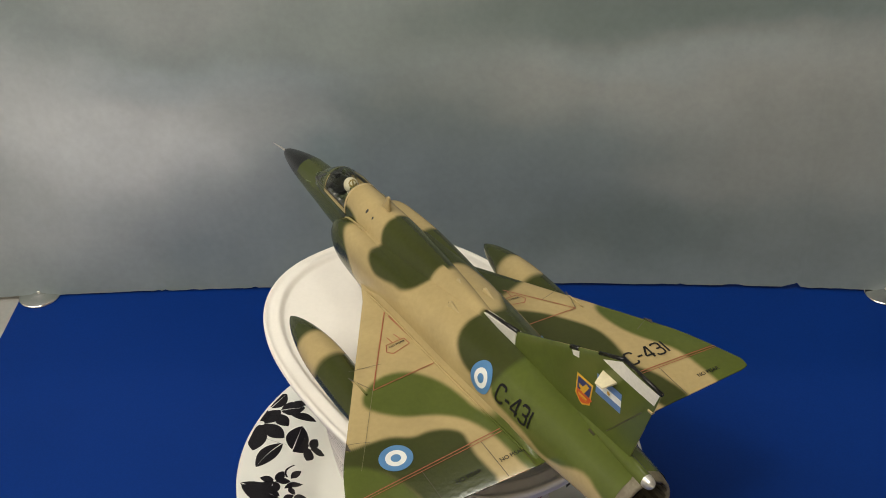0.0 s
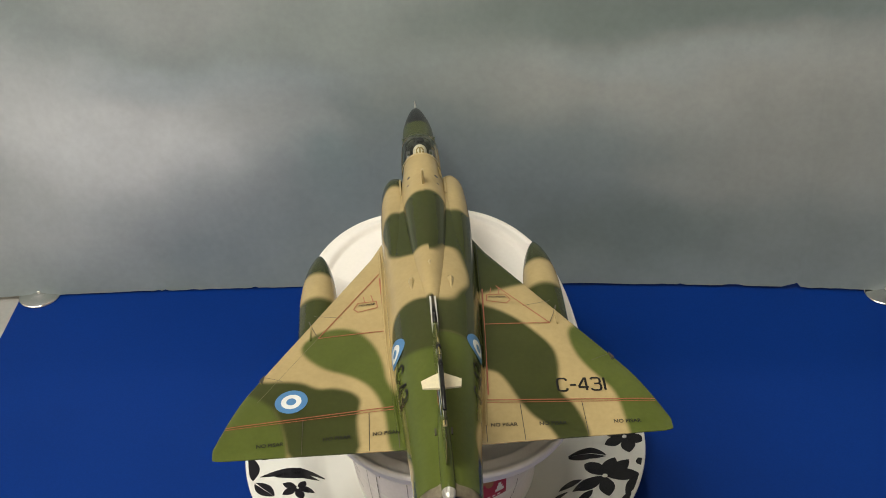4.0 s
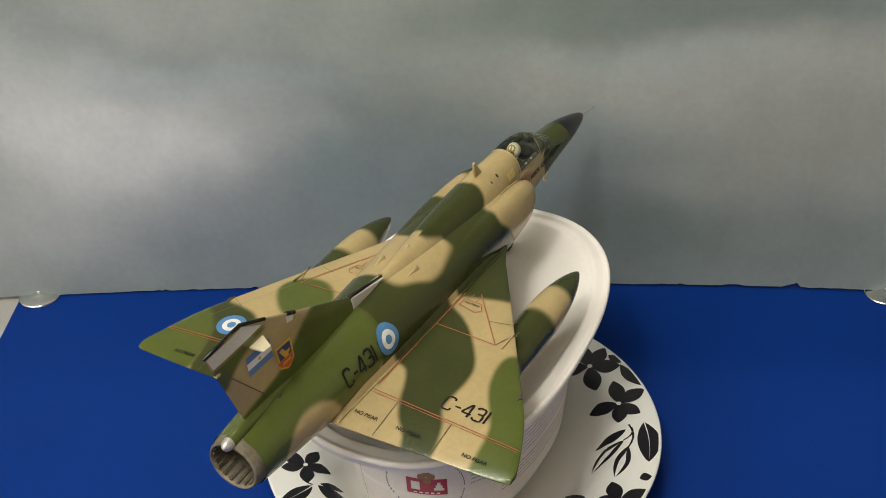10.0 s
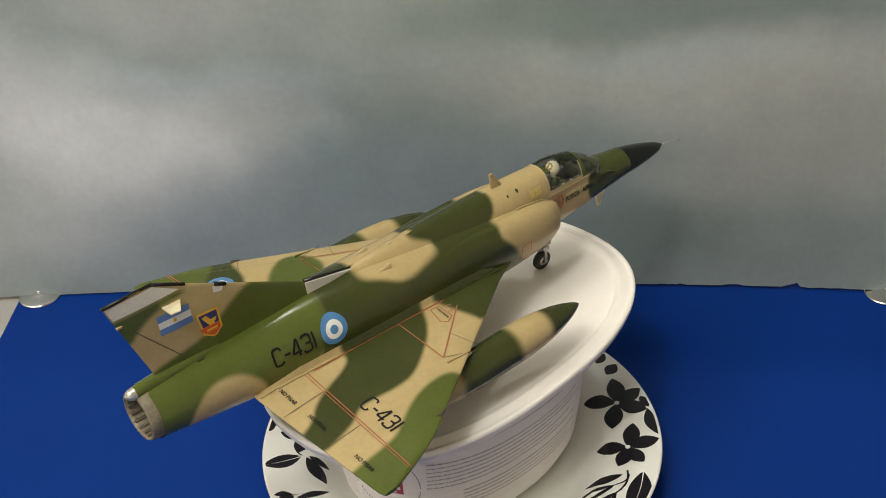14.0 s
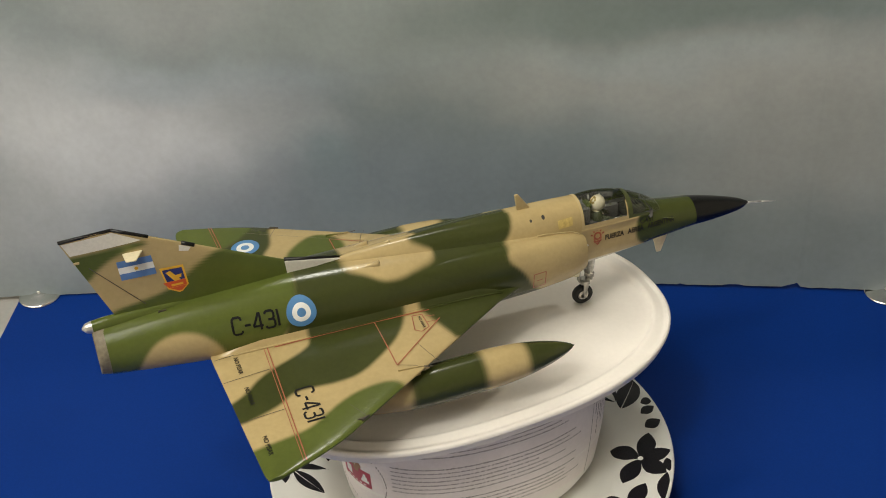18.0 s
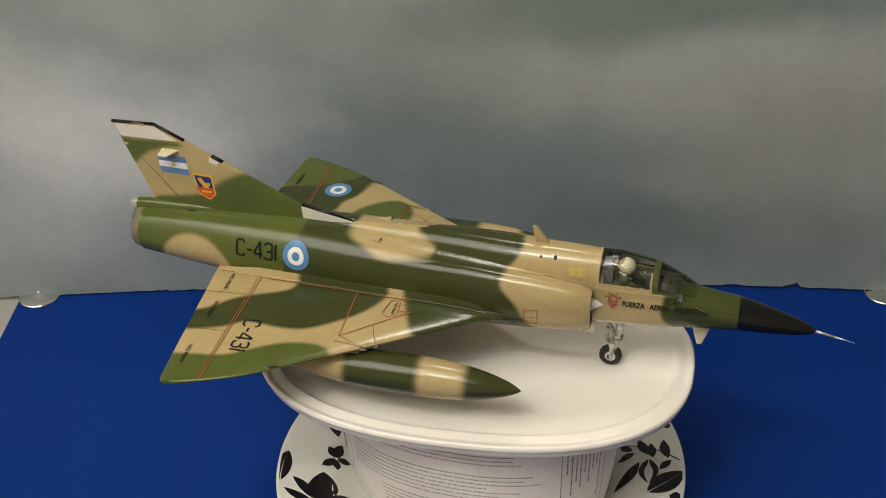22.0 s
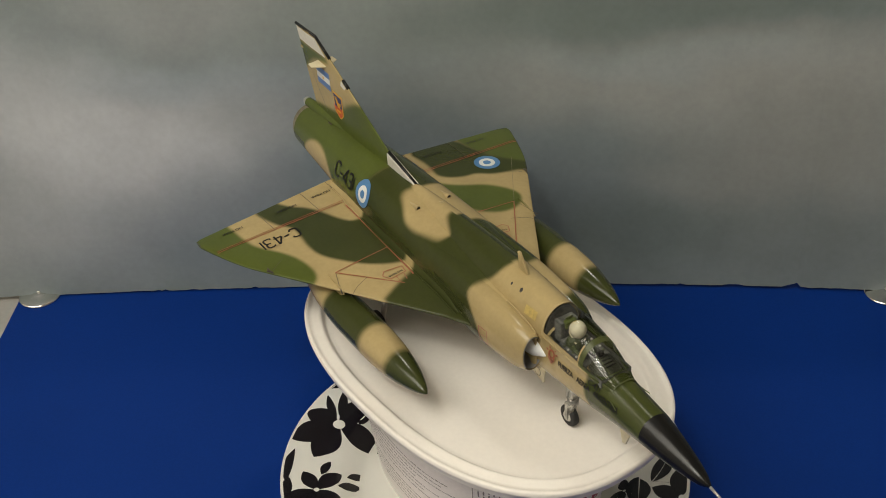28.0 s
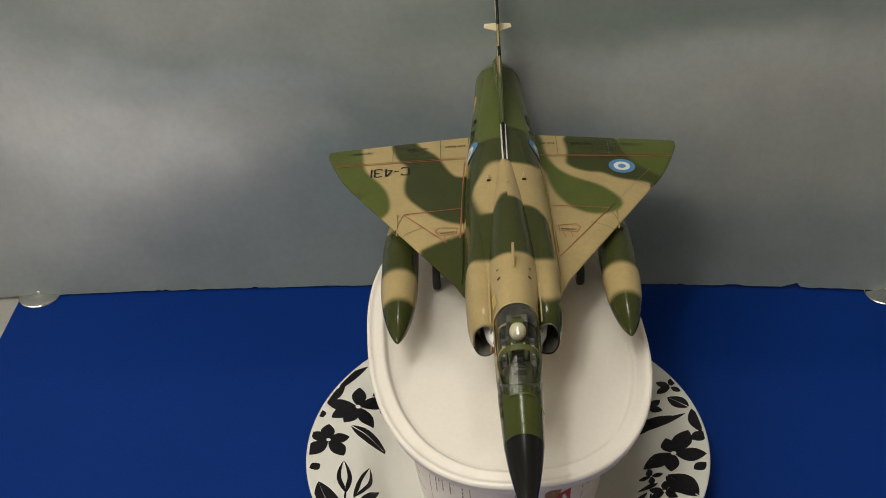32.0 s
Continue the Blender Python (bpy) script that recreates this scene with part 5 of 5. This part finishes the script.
for off in (0, 180):
    for d0, d1, z1, z0 in ((-124, -66, 80, 76.5), (-136, -54, 73.5, 66.5), (-138, -54, 61, 45.5), (-120, -54, 41, 30)):
        part("small_print", text_block(d0 + off, d1 + off, z1, z0, 2.5, 0.85), M_PRINT, tub)
    for k in range(9 if off == 0 else 4):
        dd = -45.5 + k * 2.6 + off
        z, bits, low = 79.0, [], prng.uniform(28, 62)
        while z > low:
            ln = prng.uniform(1.5, 5.0)
            bits.append(tub_patch(dd, dd + 0.75, z - ln, z, 0.16, 1, 2))
            z -= ln + 0.7
        part("small_print", join(*bits), M_PRINT, tub)
    part("label_border", join(tub_patch(-48.2 + off, -47.8 + off, 22, 80, 0.16, 1, 8), tub_patch(-20.2 + off, -19.8 + off, 22, 80, 0.16, 1, 8)), M_PRINT, tub)
    c = -161.5 + off
    logo = part("logo_panel", tub_patch(c - 10.8, c + 10.8, 41.4, 51.4, 0.2, 12, 4), M_LOGO, tub, "raspberry red logo panel")
    part("logo_mark", join(tub_patch(c - 8.4, c - 3.8, 44.2, 49.4, 0.28, 3, 2), tub_patch(c + 3.6, c + 9.2, 44.2, 45.9, 0.28, 3, 1), tub_patch(c + 4.6, c + 8.2, 45.9, 47.7, 0.28, 3, 1), tub_patch(c + 5.5, c + 7.3, 47.7, 49.4, 0.28, 2, 1)), M_WHITE, logo)
    part("logo_bars", join(*[tub_patch(c - 7.4 + 3.1 * k, c - 5.6 + 3.1 * k, 42.1, 42.9, 0.28, 1, 1) for k in range(5)]), M_LABEL, logo)
    part("logo_ornament", join(*[sheet(lambda u, v, q=q: tub_point(c + q[0] + 2.3 * u * math.cos(6.28 * v), 52.8 + q[1] + 1.9 * u * math.sin(6.28 * v), 0.26), 2, 14) for q in ((-2.6, 0), (2.4, 0.3), (0, 1.8), (0.2, -2.4))]), M_BRONZE, logo)
    bits = []
    for k in range(56):
        a = radians(120 + k * 300 / 56)
        if k % 9 == 8:
            continue
        q, z = c + 20.0 * math.cos(a), 46 + 18.5 * math.sin(a)
        if 19 < z < 81:
            bits.append(tub_patch(q - 0.3, q + 0.3, z - 0.7, z + 0.7, 0.18, 1, 1))
    part("ring_lettering", join(*bits), M_PRINT, tub)


def tub_words(words, d0, z0, width_deg, height):
    bm = text_mesh(words, 1.0, 1.0)
    for v in bm.verts:
        v.co = tub_point(d0 + width_deg * v.co.x, z0 + height * v.co.y, 0.2)
    return part("lettering", bm, M_INK, tub, smooth=False)


tub_words(",5 LITER", 149, 53.6, 31, 4.4)

# fillets between body and wing
for s in (-1, 1):
    rows_ = []
    for x in np.linspace(24, -102, 110):
        yb = side_y(x, 112.5)
        k = min(1.0, (24 - x) / 14 + 0.05, (x + 102) / 20 + 0.1)
        zt = wing_top(x, yb + 4.5) + 0.2
        rows_.append([(x, s * (yb - 1.0), zt + 4.6 * k), (x, s * (yb + 0.15), zt + 3.3 * k), (x, s * (yb + 0.5), zt + 1.7 * k), (x, s * (yb + 0.9), zt + 0.7 * k), (x, s * (yb + 1.3), zt + 0.2 * k), (x, s * (yb + 1.7), zt - 0.05)])
    jpart("wing_fillet", rings(rows_, closed=False), M_CAMO, None, camo="wing")
    ridge = [tube((a, s * (side_y(a, 112.5) + 1.5), wing_top(a, side_y(a, 112.5) + 1.5) + 0.4), (b, s * (side_y(b, 112.5) + 1.5), wing_top(b, side_y(b, 112.5) + 1.5) + 0.4), 0.5, 0.5, 8, False) for a, b in zip(np.linspace(19, -96, 58), np.linspace(19, -96, 58)[1:])]
    jpart("root_seam", join(*ridge), M_CAMO, None, camo="wing")


# ---- movement ----
def motions():
    stack = [(plate, pose(0.0050, 0.0056, 0.0)), (tub, pose(0.0012, 0.0087, 0.0, 0, 0, 7.1)), (JET, pose(-0.0038, 0.0078, 0.0905, 0, 0, 7.015))]
    for ob, local in stack:
        walk(ob, [(t, pose(x / 1000, y / 1000, 0, 0, 0, a) @ local) for t, a, x, y in SPIN])


motions()
